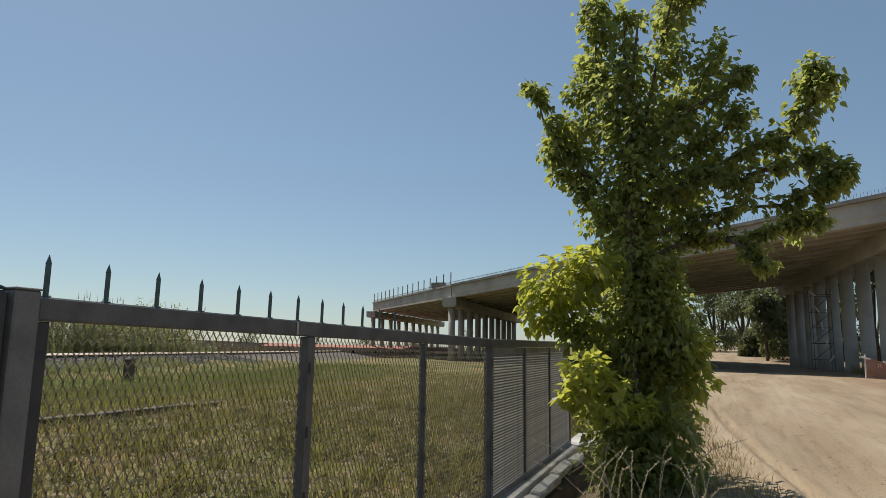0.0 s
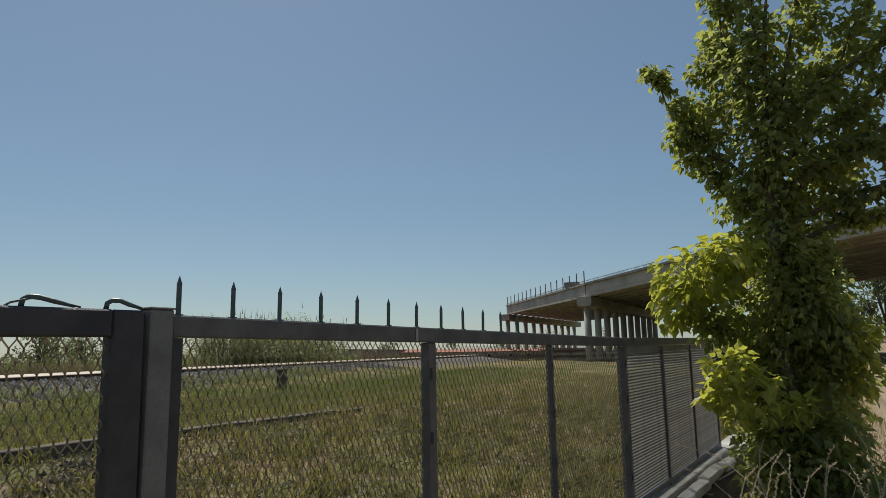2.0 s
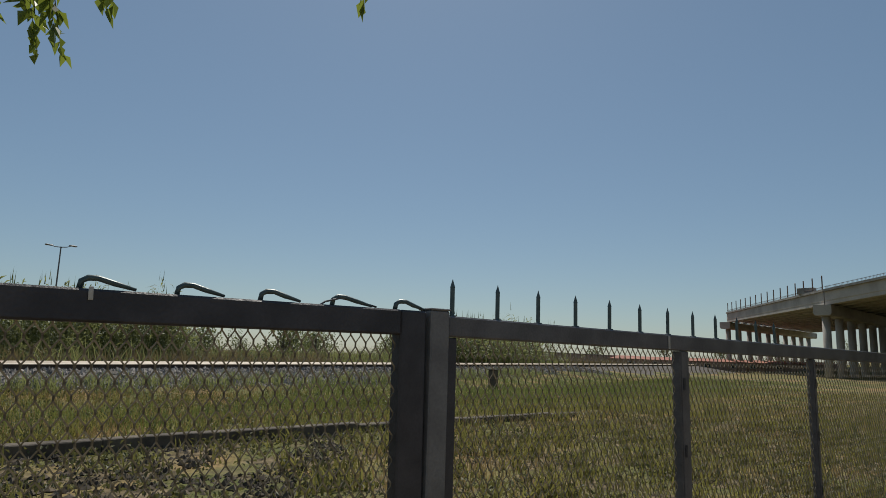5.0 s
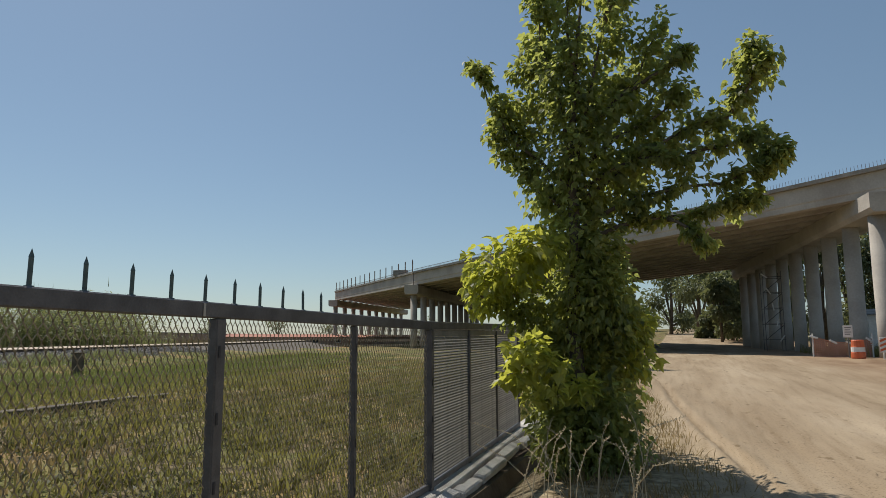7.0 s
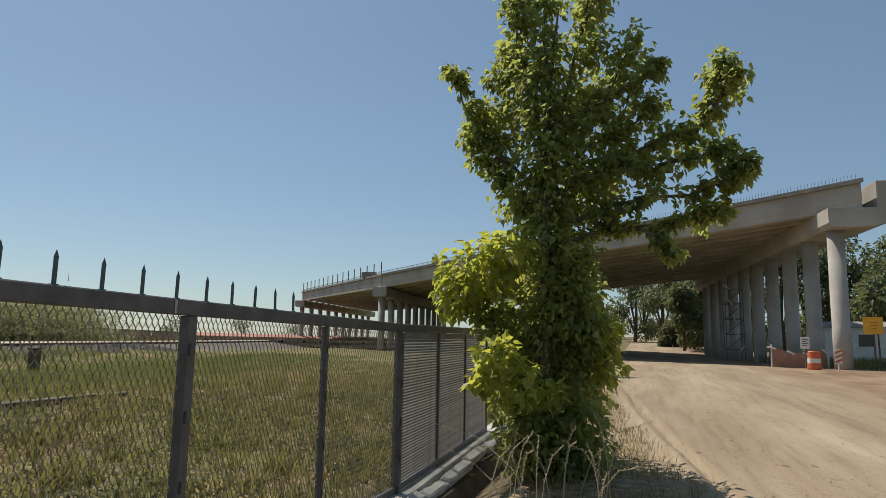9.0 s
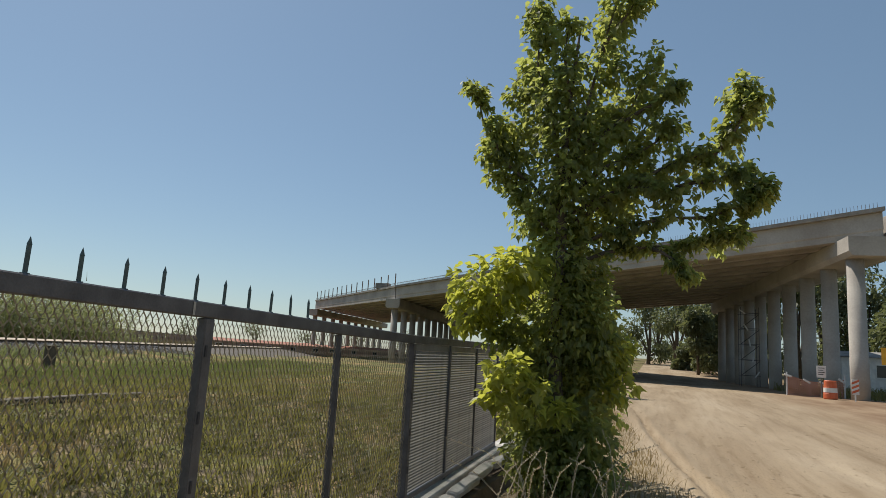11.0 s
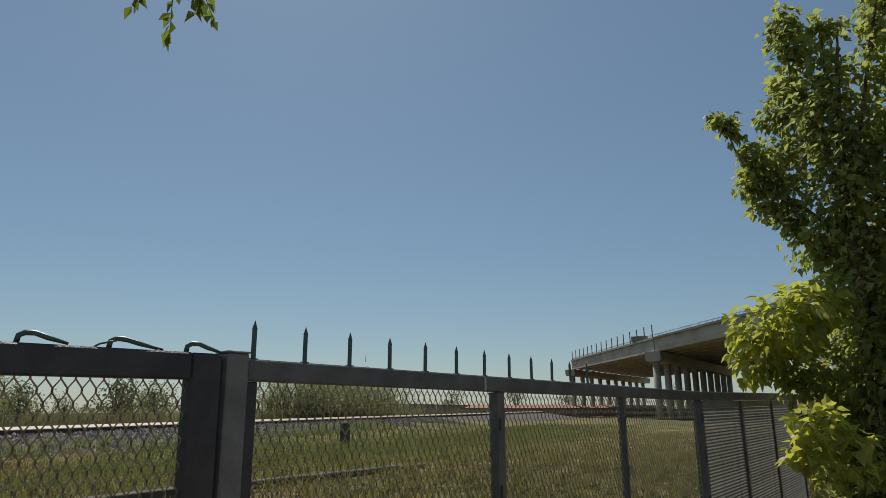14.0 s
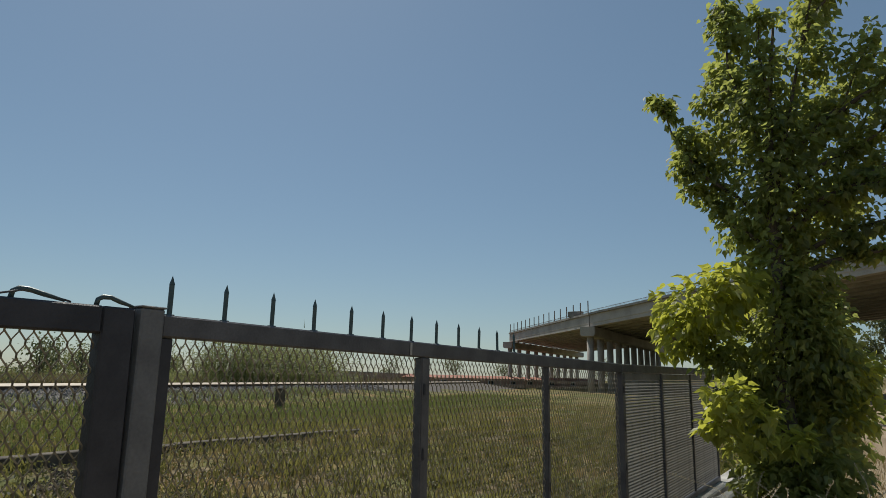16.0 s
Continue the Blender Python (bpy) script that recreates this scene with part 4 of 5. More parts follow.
def railway():
    r = thing("railway_track", pose(-24.6, 0, 0.7), "single railway track on a bed of grey ballast", "railway")
    inv = r.matrix_world.inverted()
    prof = [(-0.075, 0), (0.075, 0), (0.075, 0.012), (0.012, 0.03), (0.012, 0.12), (0.037, 0.13), (0.037, 0.165), (-0.037, 0.165), (-0.037, 0.13), (-0.012, 0.12), (-0.012, 0.03), (-0.075, 0.012)]
    a, b = -70, 190
    along = (along_track(b, 0) - along_track(a, 0)).normalized()
    n = Vector((-0.9409, -0.3387, 0))
    for q in (0, 1.52):
        ob = part("rail", extruded(bmesh.new(), prof, along_track(a, q) + Vector((0, 0, 0.02)), along, n, b - a), RUST, r)
        ob.matrix_parent_inverse = inv
        head = part("rail_head", extruded(bmesh.new(), [(-0.038, 0.128), (0.038, 0.128), (0.034, 0.19), (-0.034, 0.19)], along_track(a, q) + Vector((0, 0, 0.02)), along, n, b - a), RAIL_TOP, r, "worn bright running surface")
        head.matrix_parent_inverse = inv
    bed = part("ballast_bed", extruded(bmesh.new(), [(-6.5, -0.95), (5.2, -0.95), (2.6, 0.0), (-1.0, 0.0)], along_track(a, 0), along, n, b - a), GRAVEL, r)
    bed.matrix_parent_inverse = inv
    sl = bmesh.new()
    box(sl, (-0.13, -1.25, -0.1), (0.13, 1.25, 0.03), 0.015)
    turn = math.degrees(math.atan2(0.3387, 0.9409))
    first = part("sleeper", sl, TIMBER_AND_KERB_SHADE, r)
    for i in range(100):
        ob = first if i == 0 else new("sleeper", first.data)
        p = along_track(-20 + i * 0.65, 0.76)
        ob.parent, ob.matrix_parent_inverse = r, inv
        ob.matrix_basis = pose(p.x, p.y, p.z - 0.005, 0, 0, 90 + turn)
    rng = random.Random(3)
    verts, faces = [], []
    for i in range(19000):
        s = -25 + 75 * rng.random() ** 1.2
        q = rng.uniform(-4.9, -0.15)
        z = 0.0 if q > -1.0 else (q + 1.0) / 5.5 * 0.95
        c = along_track(s, q) + Vector((0, 0, z))
        k = len(verts)
        sz = rng.uniform(0.04, 0.11)
        for d in ((1, 0, 0), (0, 1, 0), (-1, 0, 0), (0, -1, 0), (0, 0, 1), (0, 0, -1)):
            verts.append(c + Vector(d) * sz * rng.uniform(0.6, 1.3) + Vector((rng.uniform(-1, 1), rng.uniform(-1, 1), rng.uniform(-0.3, 0.5))) * sz * 0.35)
        faces += [(k, k + 1, k + 4), (k + 1, k + 2, k + 4), (k + 2, k + 3, k + 4), (k + 3, k, k + 4), (k + 1, k, k + 5), (k + 2, k + 1, k + 5), (k + 3, k + 2, k + 5), (k, k + 3, k + 5)]
    ob = link("ballast_stone", verts, faces, STONE, r, "loose grey crushed stone")
    ob.matrix_parent_inverse = inv
    ob["kind"] = "stuff"


railway()


def platform_edge():
    """A long pale coping along the near side of the track, on a riser with its shade put into the colour."""
    t = thing("platform_edge", pose(-24, 0, 0.8), "long pale concrete coping along the ballast on a riser coloured dark as shade", "coping")
    inv = t.matrix_world.inverted()
    a, b = -70, 170
    along = (along_track(b, 0) - along_track(a, 0)).normalized()
    n = Vector((-0.9409, -0.3387, 0))
    for name, prof, mat in (("riser", [(-0.62, -0.2), (-0.35, -0.2), (-0.35, 0.176), (-0.62, 0.176)], RISER_SHADE), ("coping", [(-0.68, 0.178), (-0.30, 0.178), (-0.30, 0.285), (-0.32, 0.30), (-0.66, 0.215), (-0.68, 0.20)], RAIL_TOP)):
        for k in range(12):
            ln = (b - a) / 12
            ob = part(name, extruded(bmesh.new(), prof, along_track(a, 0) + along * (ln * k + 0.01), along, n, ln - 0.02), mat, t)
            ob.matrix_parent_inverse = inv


platform_edge()


def field_kerb():
    """A long low concrete edge in the grass, ending in the open field. Its dark colour stands for the shaded near face.
    """
    a, b = Vector((-10.6, -4.0, 0)), Vector((-13.3, 15.2, 0))
    d = (b - a).normalized()
    rng = random.Random(8)
    k = thing("field_kerb", pose(-10.1, -4, 0), "long low edging lying in the grass, coloured dark for its shaded face", "kerb")
    s = 0.0
    while s < (b - a).length - 1:
        ln = rng.uniform(1.4, 2.0)
        p = a + d * s
        bm = box(bmesh.new(), (-0.06, 0.01, -0.25), (0.06, ln, 0.23 - 0.009 * max(0.0, p.y - 2.6)), 0.015)
        bmesh.ops.translate(bm, verts=[v for v in bm.verts if v.co.z > 0.1 and v.co.x > 0], vec=(0, 0, -0.022))
        ob = part("kerb_block", bm, TIMBER_AND_KERB_SHADE, k)
        ob.matrix_parent_inverse = k.matrix_world.inverted()
        ob.matrix_basis = pose(p.x + rng.uniform(-0.02, 0.02), p.y, float(height(p.x, p.y)) + rng.uniform(-0.02, 0.03), rng.uniform(-0.5, 0.5), rng.uniform(-3, 3), math.degrees(math.atan2(-d.x, d.y)))
        s += ln


field_kerb()


def blades(places, low, high, wide, rng, lean=0.35):
    """Narrow folded blades standing on the ground at places."""
    verts, faces = [], []
    for x, y, z in places:
        h = rng.uniform(low, high)
        a = rng.uniform(0, 6.283)
        dx, dy = math.cos(a) * wide, math.sin(a) * wide
        lx, ly = rng.gauss(0, lean) * h, rng.gauss(0, lean) * h
        k = len(verts)
        verts += [(x - dx, y - dy, z - 0.02), (x + dx, y + dy, z - 0.02), (x + lx * 0.4 + dx * 0.7, y + ly * 0.4 + dy * 0.7, z + h * 0.55), (x + lx * 0.4 - dx * 0.7, y + ly * 0.4 - dy * 0.7, z + h * 0.55), (x + lx, y + ly, z + h)]
        faces += [(k, k + 1, k + 2, k + 3), (k + 3, k + 2, k + 4)]
    return verts, faces


def poor(x, y):
    """Whether a place lies on the stony ground behind the gate."""
    return -11.9 - 0.12 * y < x and y < -0.56 * x + 0.5 * noise.noise((x * 0.8, y * 0.8, 2))


def field_grass():
    rng = random.Random(14)
    green, dry = [], []
    n = 0
    while n < 62000:
        x = FX - 0.25 - 19 * rng.random() ** 1.3
        y = -4 + 46 * rng.random() ** 1.25
        patch = noise.noise((x * 0.22, y * 0.22, 3)) + 0.6 * noise.noise((x * 0.9, y * 0.9, 7))
        if noise.noise((x * 0.6, y * 0.6, 11)) < -0.45:
            n += 1
            continue
        if poor(x, y) and noise.noise((x * 0.7, y * 0.7, 31)) < 0.38:      # poor rubble ground inside the edging
            n += 1
            continue
        (dry if patch + rng.uniform(-0.2, 0.2) > 0.08 - 0.02 * min(0, x + 9) * 0.5 else green).append((x, y, float(0)))
        n += 1
    lush = []
    for _ in range(34000):      # thicker, longer grass towards the railway
        y = -6 + 56 * rng.random() ** 1.2
        x = -12.4 - 0.13 * y - 0.2 * y * rng.random() - 10.5 * rng.random()
        if -(x + 0.36 * y) > 19.9 + 0.5 * noise.noise((x * 0.5, y * 0.5, 19)) and y < 26:
            continue
        patch = noise.noise((x * 0.15, y * 0.15, 3)) + 0.5 * noise.noise((x * 0.6, y * 0.6, 7))
        (dry if patch + rng.uniform(-0.25, 0.25) > 0.50 - 0.75 * float(1 - smoothstep(4, 14, y)) else lush).append((x, y, 0.0))
    for name, places, mat, label, lo, hi in (("grass", green, GRASS, "rough green grass of the field behind the fence", 0.06, 0.24), ("dry_grass", dry, DRY, "dry straw-coloured grass patches in the field", 0.05, 0.22), ("lush_grass", lush, GRASS_LUSH, "thicker green grass between the edging and the railway", 0.12, 0.36)):
        xy = np.array(places)
        z = height(xy[:, 0], xy[:, 1])
        v, f = blades(list(zip(xy[:, 0], xy[:, 1], z)), lo, hi, 0.012, rng)
        tagged(link(name, v, f, mat), label, "grass", kind="stuff")


field_grass()


def field_rubble():
    """Broken stone and clods on the poor ground between the fence and the edging."""
    rng = random.Random(83)
    verts, faces = [], []
    for _ in range(10000):
        y = rng.uniform(-5, 7.5)
        x = FX - 0.5 - (9.6 + 0.12 * y) * rng.random() ** 0.8
        if noise.noise((x * 0.6, y * 0.6, 17)) < -0.25 or not poor(x, y):
            continue
        sz = 0.02 + 0.05 * rng.random() ** 2.5
        c = Vector((x, y, float(height(x, y)) + sz * 0.2))
        k = len(verts)
        for dd in ((1, 0, 0), (0, 1, 0), (-1, 0, 0), (0, -1, 0), (0, 0, 0.9), (0, 0, -0.6)):
            verts.append(c + Vector(dd) * sz * rng.uniform(0.6, 1.4) + Vector((rng.uniform(-1, 1), rng.uniform(-1, 1), rng.uniform(-0.3, 0.5))) * sz * 0.3)
        faces += [(k, k + 1, k + 4), (k + 1, k + 2, k + 4), (k + 2, k + 3, k + 4), (k + 3, k, k + 4), (k + 1, k, k + 5), (k + 2, k + 1, k + 5), (k + 3, k + 2, k + 5), (k, k + 3, k + 5)]
    tagged(link("field_rubble", verts, faces, RUBBLE), "dark broken stones and clods on poor ground behind the fence", "rubble", kind="stuff")


field_rubble()


def plain_scrub():
    """Rough brown and green growth on the plain beyond the railway, and weeds on the near ballast shoulder."""
    rng = random.Random(29)
    brown, green = [], []
    for _ in range(34000):
        s, q = -45 + 150 * rng.random(), 5.5 + 95 * rng.random() ** 2
        p = along_track(s, q)
        g = noise.noise((p.x * 0.10, p.y * 0.10, 5)) + 0.5 * noise.noise((p.x * 0.3, p.y * 0.3, 8))
        (green if g > 0.12 else brown).append((p.x, p.y, float(height(p.x, p.y))))
    for name, places, mat, lo, hi, w, label in (("dry_scrub", brown, SCRUB, 0.35, 1.1, 0.03, "brown dry scrub on the plain beyond the railway"), ("green_scrub", green, REED, 0.4, 1.6, 0.024, "green bushy growth on the plain beyond the railway")):
        v, f = blades(places, lo, hi, w, rng, 0.45)
        tagged(link(name, v, f, mat), label, "scrub", kind="stuff")
    bush = []
    for _ in range(260):
        p = along_track(-14 + 75 * rng.random(), 6.0 + 16 * rng.random())
        if noise.noise((p.x * 0.12, p.y * 0.12, 14)) < -0.05 - 0.25 * (p.y < 7):
            continue
        z = float(height(p.x, p.y))
        r = rng.uniform(0.35, 0.8)
        bush += clump_spots(Vector((p.x, p.y, z + r * rng.uniform(0.6, 1.2))), r, 60, rng)
    v, f = leaves(bush, 0.17, rng, False)
    tagged(link("low_bushes", v, f, LEAF_FAR), "low dark green bushes on the plain beyond the railway", "bushes", kind="stuff")
    shoulder = []
    for _ in range(420):
        c = along_track(-25 + 60 * rng.random(), rng.uniform(-4.6, -2.2))
        for _ in range(14):
            x, y = c.x + rng.gauss(0, 0.16), c.y + rng.gauss(0, 0.16)
            shoulder.append((x, y, float(height(x, y))))
    v, f = blades(shoulder, 0.15, 0.55, 0.02, rng, 0.5)
    tagged(link("shoulder_weeds", v, f, REED), "green weeds along the foot of the ballast", "weeds", kind="stuff")


plain_scrub()


def weed_tufts():
    """Taller leafy tufts scattered over the field."""
    rng = random.Random(61)
    places = []
    for _ in range(420):
        cx, cy = FX - 0.5 - 13 * rng.random() ** 1.2, -3 + 28 * rng.random()
        if poor(cx, cy) and rng.random() < 0.7:
            continue
        for _ in range(rng.randint(12, 30)):
            x, y = cx + rng.gauss(0, 0.12), cy + rng.gauss(0, 0.12)
            places.append((x, y, float(height(x, y))))
    v, f = blades(places, 0.12, 0.42, 0.016, rng, 0.5)
    tagged(link("weed_tufts", v, f, GRASS), "taller leafy weed tufts scattered over the field", "weeds", kind="stuff")


weed_tufts()


def weed_leaves():
    """Low broad-leaved weeds and litter on the poorer ground near the fence."""
    rng = random.Random(67)
    spots = []
    while len(spots) < 15000:
        x = FX - 0.3 - 10.5 * rng.random() ** 1.1
        y = -4 + 22 * rng.random() ** 1.1
        if noise.noise((x * 0.8, y * 0.8, 21)) + rng.uniform(-0.3, 0.3) < 0:
            continue
        z = float(height(x, y)) + 0.02
        for _ in range(3):
            spots.append((Vector((x + rng.gauss(0, 0.05), y + rng.gauss(0, 0.05), z + abs(rng.gauss(0, 0.07)))), Vector((rng.gauss(0, 1), rng.gauss(0, 1), 0.8))))
    # rank weeds between the edging and the ballast
    for _ in range(5200):
        y = -7 + 24 * rng.random()
        x = -12.6 - 0.12 * y - 9 * rng.random()
        if noise.noise((x * 0.5, y * 0.5, 33)) + rng.uniform(-0.3, 0.3) < -0.05:
            continue
        z = float(height(x, y)) + 0.02
        for _ in range(3):
            spots.append((Vector((x + rng.gauss(0, 0.08), y + rng.gauss(0, 0.08), z + abs(rng.gauss(0, 0.14)))), Vector((rng.gauss(0, 1), rng.gauss(0, 1), 0.8))))
    v, f = leaves(spots, 0.085, rng, False, -0.3)
    tagged(link("broad_weeds", v, f, WEED), "low broad-leaved weeds and litter near the fence", "weeds", kind="stuff")


weed_leaves()


def verge():
    """Dry weeds at the foot of the tree and along the road's edge."""
    rng = random.Random(31)
    places = []
    for _ in range(9500):
        y = 4.0 + 20 * rng.random()
        x = max(-1.7, 2.15 - 0.13 * y - 1.9 * rng.random() ** 0.8 + 0.2 * noise.noise((0, y * 1.5, 4)))
        if noise.noise((x * 2.2, y * 2.2, 9)) < -0.12:
            continue
        places.append((x, y, float(height(x, y))))
    v, f = blades(places, 0.04, 0.20, 0.006, rng, 0.6)
    tagged(link("verge_grass", v, f, DRY), "short dry straw along the road's edge", "grass", kind="stuff")
    # tall seeding stems in front of the tree
    for i in range(22):
        x, y = rng.uniform(-0.95, 0.15), rng.uniform(6.0, 7.6)
        z = float(height(x, y))
        h = rng.uniform(0.45, 0.95)
        w = thing("dry_weed", pose(x, y, z), "tall dry seeding weed stem before the tree", "weed", "dry weeds before the tree")
        bend = Vector((rng.gauss(0, 0.12), rng.gauss(0, 0.12), 0)) * (3.5 if i % 4 == 0 else 1.5)
        pts = [Vector((0, 0, -0.03)), Vector((0, 0, h * 0.5)) + bend * 0.3, Vector((0, 0, h * 0.85)) + bend * 0.8, Vector((0, 0, h * (0.92 if i % 6 == 0 else 1.0))) + bend * 1.5]
        part("stem", tube(bmesh.new(), pts, [0.005, 0.004, 0.003, 0.0015], 5), PALE_STEM, w)
        spots = []
        for k in range(34):
            u = 0.45 + 0.55 * k / 33
            a = pts[1].lerp(pts[2], (u - 0.45) / 0.3) if u < 0.75 else pts[2].lerp(pts[3], (u - 0.75) / 0.25)
            spots.append((a, Vector((rng.uniform(-1, 1), rng.uniform(-1, 1), 0.6))))
        v, f = leaves(spots, 0.026, rng, False, -0.5)
        part_ob = link("seed_head", v, f, PALE_STEM, w)
        part_ob["kind"] = "stuff"


verge()


def reeds(centre, length, deep, h, count, seed, label):
    rng = random.Random(seed)
    verts, faces = [], []
    turn = math.atan2(0.3387, 0.9409)
    for _ in range(count):
        a, b = rng.uniform(-0.5, 0.5) * length, rng.gauss(0, 0.3) * deep
        x = centre[0] - math.sin(turn) * a - math.cos(turn) * b
        y = centre[1] + math.cos(turn) * a - math.sin(turn) * b
        z = float(height(x, y))
        hh = h * rng.uniform(0.55, 1.0) * (0.8 + 0.25 * noise.noise((a * 0.3, b, seed)))
        lean = Vector((rng.gauss(0, 0.06), rng.gauss(0, 0.06), 1)) * hh
        p = Vector((x, y, z))
        w = Vector((rng.uniform(-1, 1), rng.uniform(-1, 1), 0)).normalized() * 0.02
        k = len(verts)
        verts += [p - w, p + w, p + lean]
        faces.append((k, k + 1, k + 2))
        for i in range(7):
            q = p + lean * rng.uniform(0.2, 0.95)
            d = Vector((rng.gauss(0, 1), rng.gauss(0, 1), rng.uniform(0.2, 1.3))).normalized() * rng.uniform(0.4, 0.8)
            s = d.cross(Vector((0, 0, 1))).normalized() * 0.04
            k = len(verts)
            verts += [q - s * 0.4, q + d * 0.5 + s + Vector((0, 0, 0.04)), q + d - Vector((0, 0, 0.15)), q + d * 0.5 - s]
            faces.append((k, k + 1, k + 2, k + 3))
        if rng.random() < 0.10:      # plume
            q = p + lean
            for i in range(3):
                s = Vector((rng.uniform(-1, 1), rng.uniform(-1, 1), 0)).normalized() * 0.03
                k = len(verts)
                verts += [q - s, q + s, q + lean.normalized() * rng.uniform(0.4, 0.8)]
                faces.append((k, k + 1, k + 2))
    tagged(link("reeds", verts, faces, REED), label, "reeds", kind="stuff")


# ---- far side of the track ----
REEDS = [((-45.5, 40.0), 15, 8, 5.2, 1700), ((-42.0, 3.0), 22, 4.0, 5.6, 2300), ((-41.0, -14.0), 14, 4.0, 5.2, 900)]
for i, (c, ln, dp, h, n) in enumerate(REEDS):
    reeds(c, ln, dp, h, n, 40 + i, "tall green giant reeds growing beyond the railway")

frng = random.Random(77)
for x, y, h, r in [(-62, 28, 4.2, 2.6), (-70, 33, 3.6, 2.4), (-60, 20, 3.4, 2.2), (-78, 40, 4.4, 3.0), (-95, 62, 4.2, 3.2), (-105, 75, 4.6, 3.4), (-120, 60, 5.0, 3.6), (-118, 95, 4.5, 3.5), (-88, 108, 5, 4), (-80, 120, 5.5, 4), (-74, 132, 5, 4), (-66, 140, 6, 4.5), (-96, 96, 4.5, 3.6), (-58, 150, 5, 4), (-140, 30, 5, 5), (-130, 10, 5, 5), (-150, 50, 5, 5), (-110, 42, 3.6, 3), (-72, 12, 3.4, 2.8), (-84, 22, 3.8, 3.2), (-92, 8, 4.0, 3.4), (-100, 30, 4.2, 3.4), (-90, 46, 3.8, 3.0), (-82, 54, 3.6, 2.8), (-120, 20, 4.6, 4), (-76, -4, 3.6, 3)]:
    far_tree("shrub_tree", x, y, h, r, frng, "low scrubby tree on the plain beyond the railway", 0.2, 700, 0.34)
# beyond the bridge and beside the road
for x, y, h, r in [(-1.5, 128, 15, 4.6), (3.0, 120, 16, 5.2), (7.5, 112, 14, 4.6), (-8.0, 148, 7, 4.4), (10.5, 104, 12, 4.2), (-13, 156, 6, 4.4), (0.5, 150, 16, 5.5), (6, 140, 16, 5.5), (-18, 166, 7, 5), (12, 122, 15, 5), (5.2, 92, 8.5, 2.9), (6.8, 97, 9.5, 3.0), (4.6, 106, 4.2, 2.4), (8.8, 100, 5.0, 2.4)]:
    far_tree("roadside_tree", x, y, h, r, frng, "dark leafy tree standing beside the road beyond the bridge", 0.12, 2200, 0.62)
for x, y, h, r in [(17, 92, 14, 5.0), (18.5, 86, 17, 5.4), (22.5, 92, 18, 5.6), (15, 104, 16, 5.2), (22, 84, 13, 5.0), (28, 92, 15, 5.5), (24, 74, 10, 4.5), (31, 78, 12, 5.0), (13.5, 98, 12, 4.5), (36, 88, 13, 5), (20, 66, 7, 3.6), (27, 64, 6.5, 3.4), (32, 66, 7.5, 3.6)]:
    far_tree("grove_tree", x, y, h, r, frng, "tall dark tree of the grove behind the bridge columns", 0.12, 2300, 0.62)


far_tree("roadside_shrub", -1.5, 30.0, 2.4, 0.85, frng, "low green shrub at the road's edge behind the young tree", 0.1, 900, 0.16)


def house(name, m, size, label, wall_mat, roof_mat, roof_h=1.2, windows=2):
    w, d, h = size
    t = thing(name, m, label, "building")
    part("wall", box(bmesh.new(), (-w / 2, -d / 2, -0.4), (w / 2, d / 2, h), 0.02), wall_mat, t)
    bm = bmesh.new()
    v = [bm.verts.new(q) for q in ((-w / 2 - 0.3, -d / 2 - 0.3, h + 0.01), (w / 2 + 0.3, -d / 2 - 0.3, h + 0.01), (w / 2 + 0.3, d / 2 + 0.3, h + 0.01), (-w / 2 - 0.3, d / 2 + 0.3, h + 0.01), (-w / 2 - 0.3, 0, h + roof_h), (w / 2 + 0.3, 0, h + roof_h))]
    for f in ((0, 1, 5, 4), (2, 3, 4, 5), (0, 4, 3), (1, 2, 5), (3, 2, 1, 0)):
        bm.faces.new([v[i] for i in f])
    part("roof", bm, roof_mat, t)
    for i in range(windows):
        x = -w / 2 + w * (i + 0.5) / windows
        win = part("window", box(bmesh.new(), (x - 0.55, -d / 2 - 0.04, h * 0.35), (x + 0.55, -d / 2 + 0.02, h * 0.8), 0.01), WHITE, t)
        part("pane", box(bmesh.new(), (x - 0.46, -d / 2 - 0.05, h * 0.35 + 0.08), (x + 0.46, -d / 2 - 0.041, h * 0.8 - 0.08), 0.003), GLASS, win)
    return t


# a row of low brick buildings far along the track, and a pale yard building by the bridge
for i, (x, y, w) in enumerate([(-66, 78, 16), (-62, 98, 18), (-57, 120, 20), (-72, 64, 9)]):
    house("brick_shed", pose(x, y, 0.6, 0, 0, 62), (w, 7, 1.5), "long low red brick shed beside the railway", BRICK, ROOF, 0.5, 4)
house("yard_building", pose(21.5, 58, 1.0, 0, 0, -6), (16, 5, 2.3), "pale plastered yard building with a flat-pitched roof", WHITE, CONCRETE_OLD, 0.5, 3)


def street_lamp(x, y, h):
    z = float(height(x, y))
    t = thing("street_lamp", pose(x, y, z), "tall double-armed steel street lamp far beyond the track", "street lamp")
    part("pole", tube(bmesh.new(), [(0, 0, -0.2), (0, 0, h)], [0.09, 0.05], 8), STEEL_WORN, t)
    for s in (-1, 1):
        part("arm", tube(bmesh.new(), [(0, 0, h - 0.05), (0.2 * s, 0.42 * s, h - 0.02), (0.32 * s, 0.7 * s, h + 0.08)], [0.045, 0.035, 0.03], 6), STEEL_WORN, t)
        part("lamp_head", box(bmesh.new(), (-0.12, -0.32, -0.05), (0.12, 0.32, 0.06), 0.03, pose(0.38 * s, 0.85 * s, h + 0.10, 0, 0, 26)), STEEL_WORN, t)


street_lamp(-63.4, 7.9, 9.2)


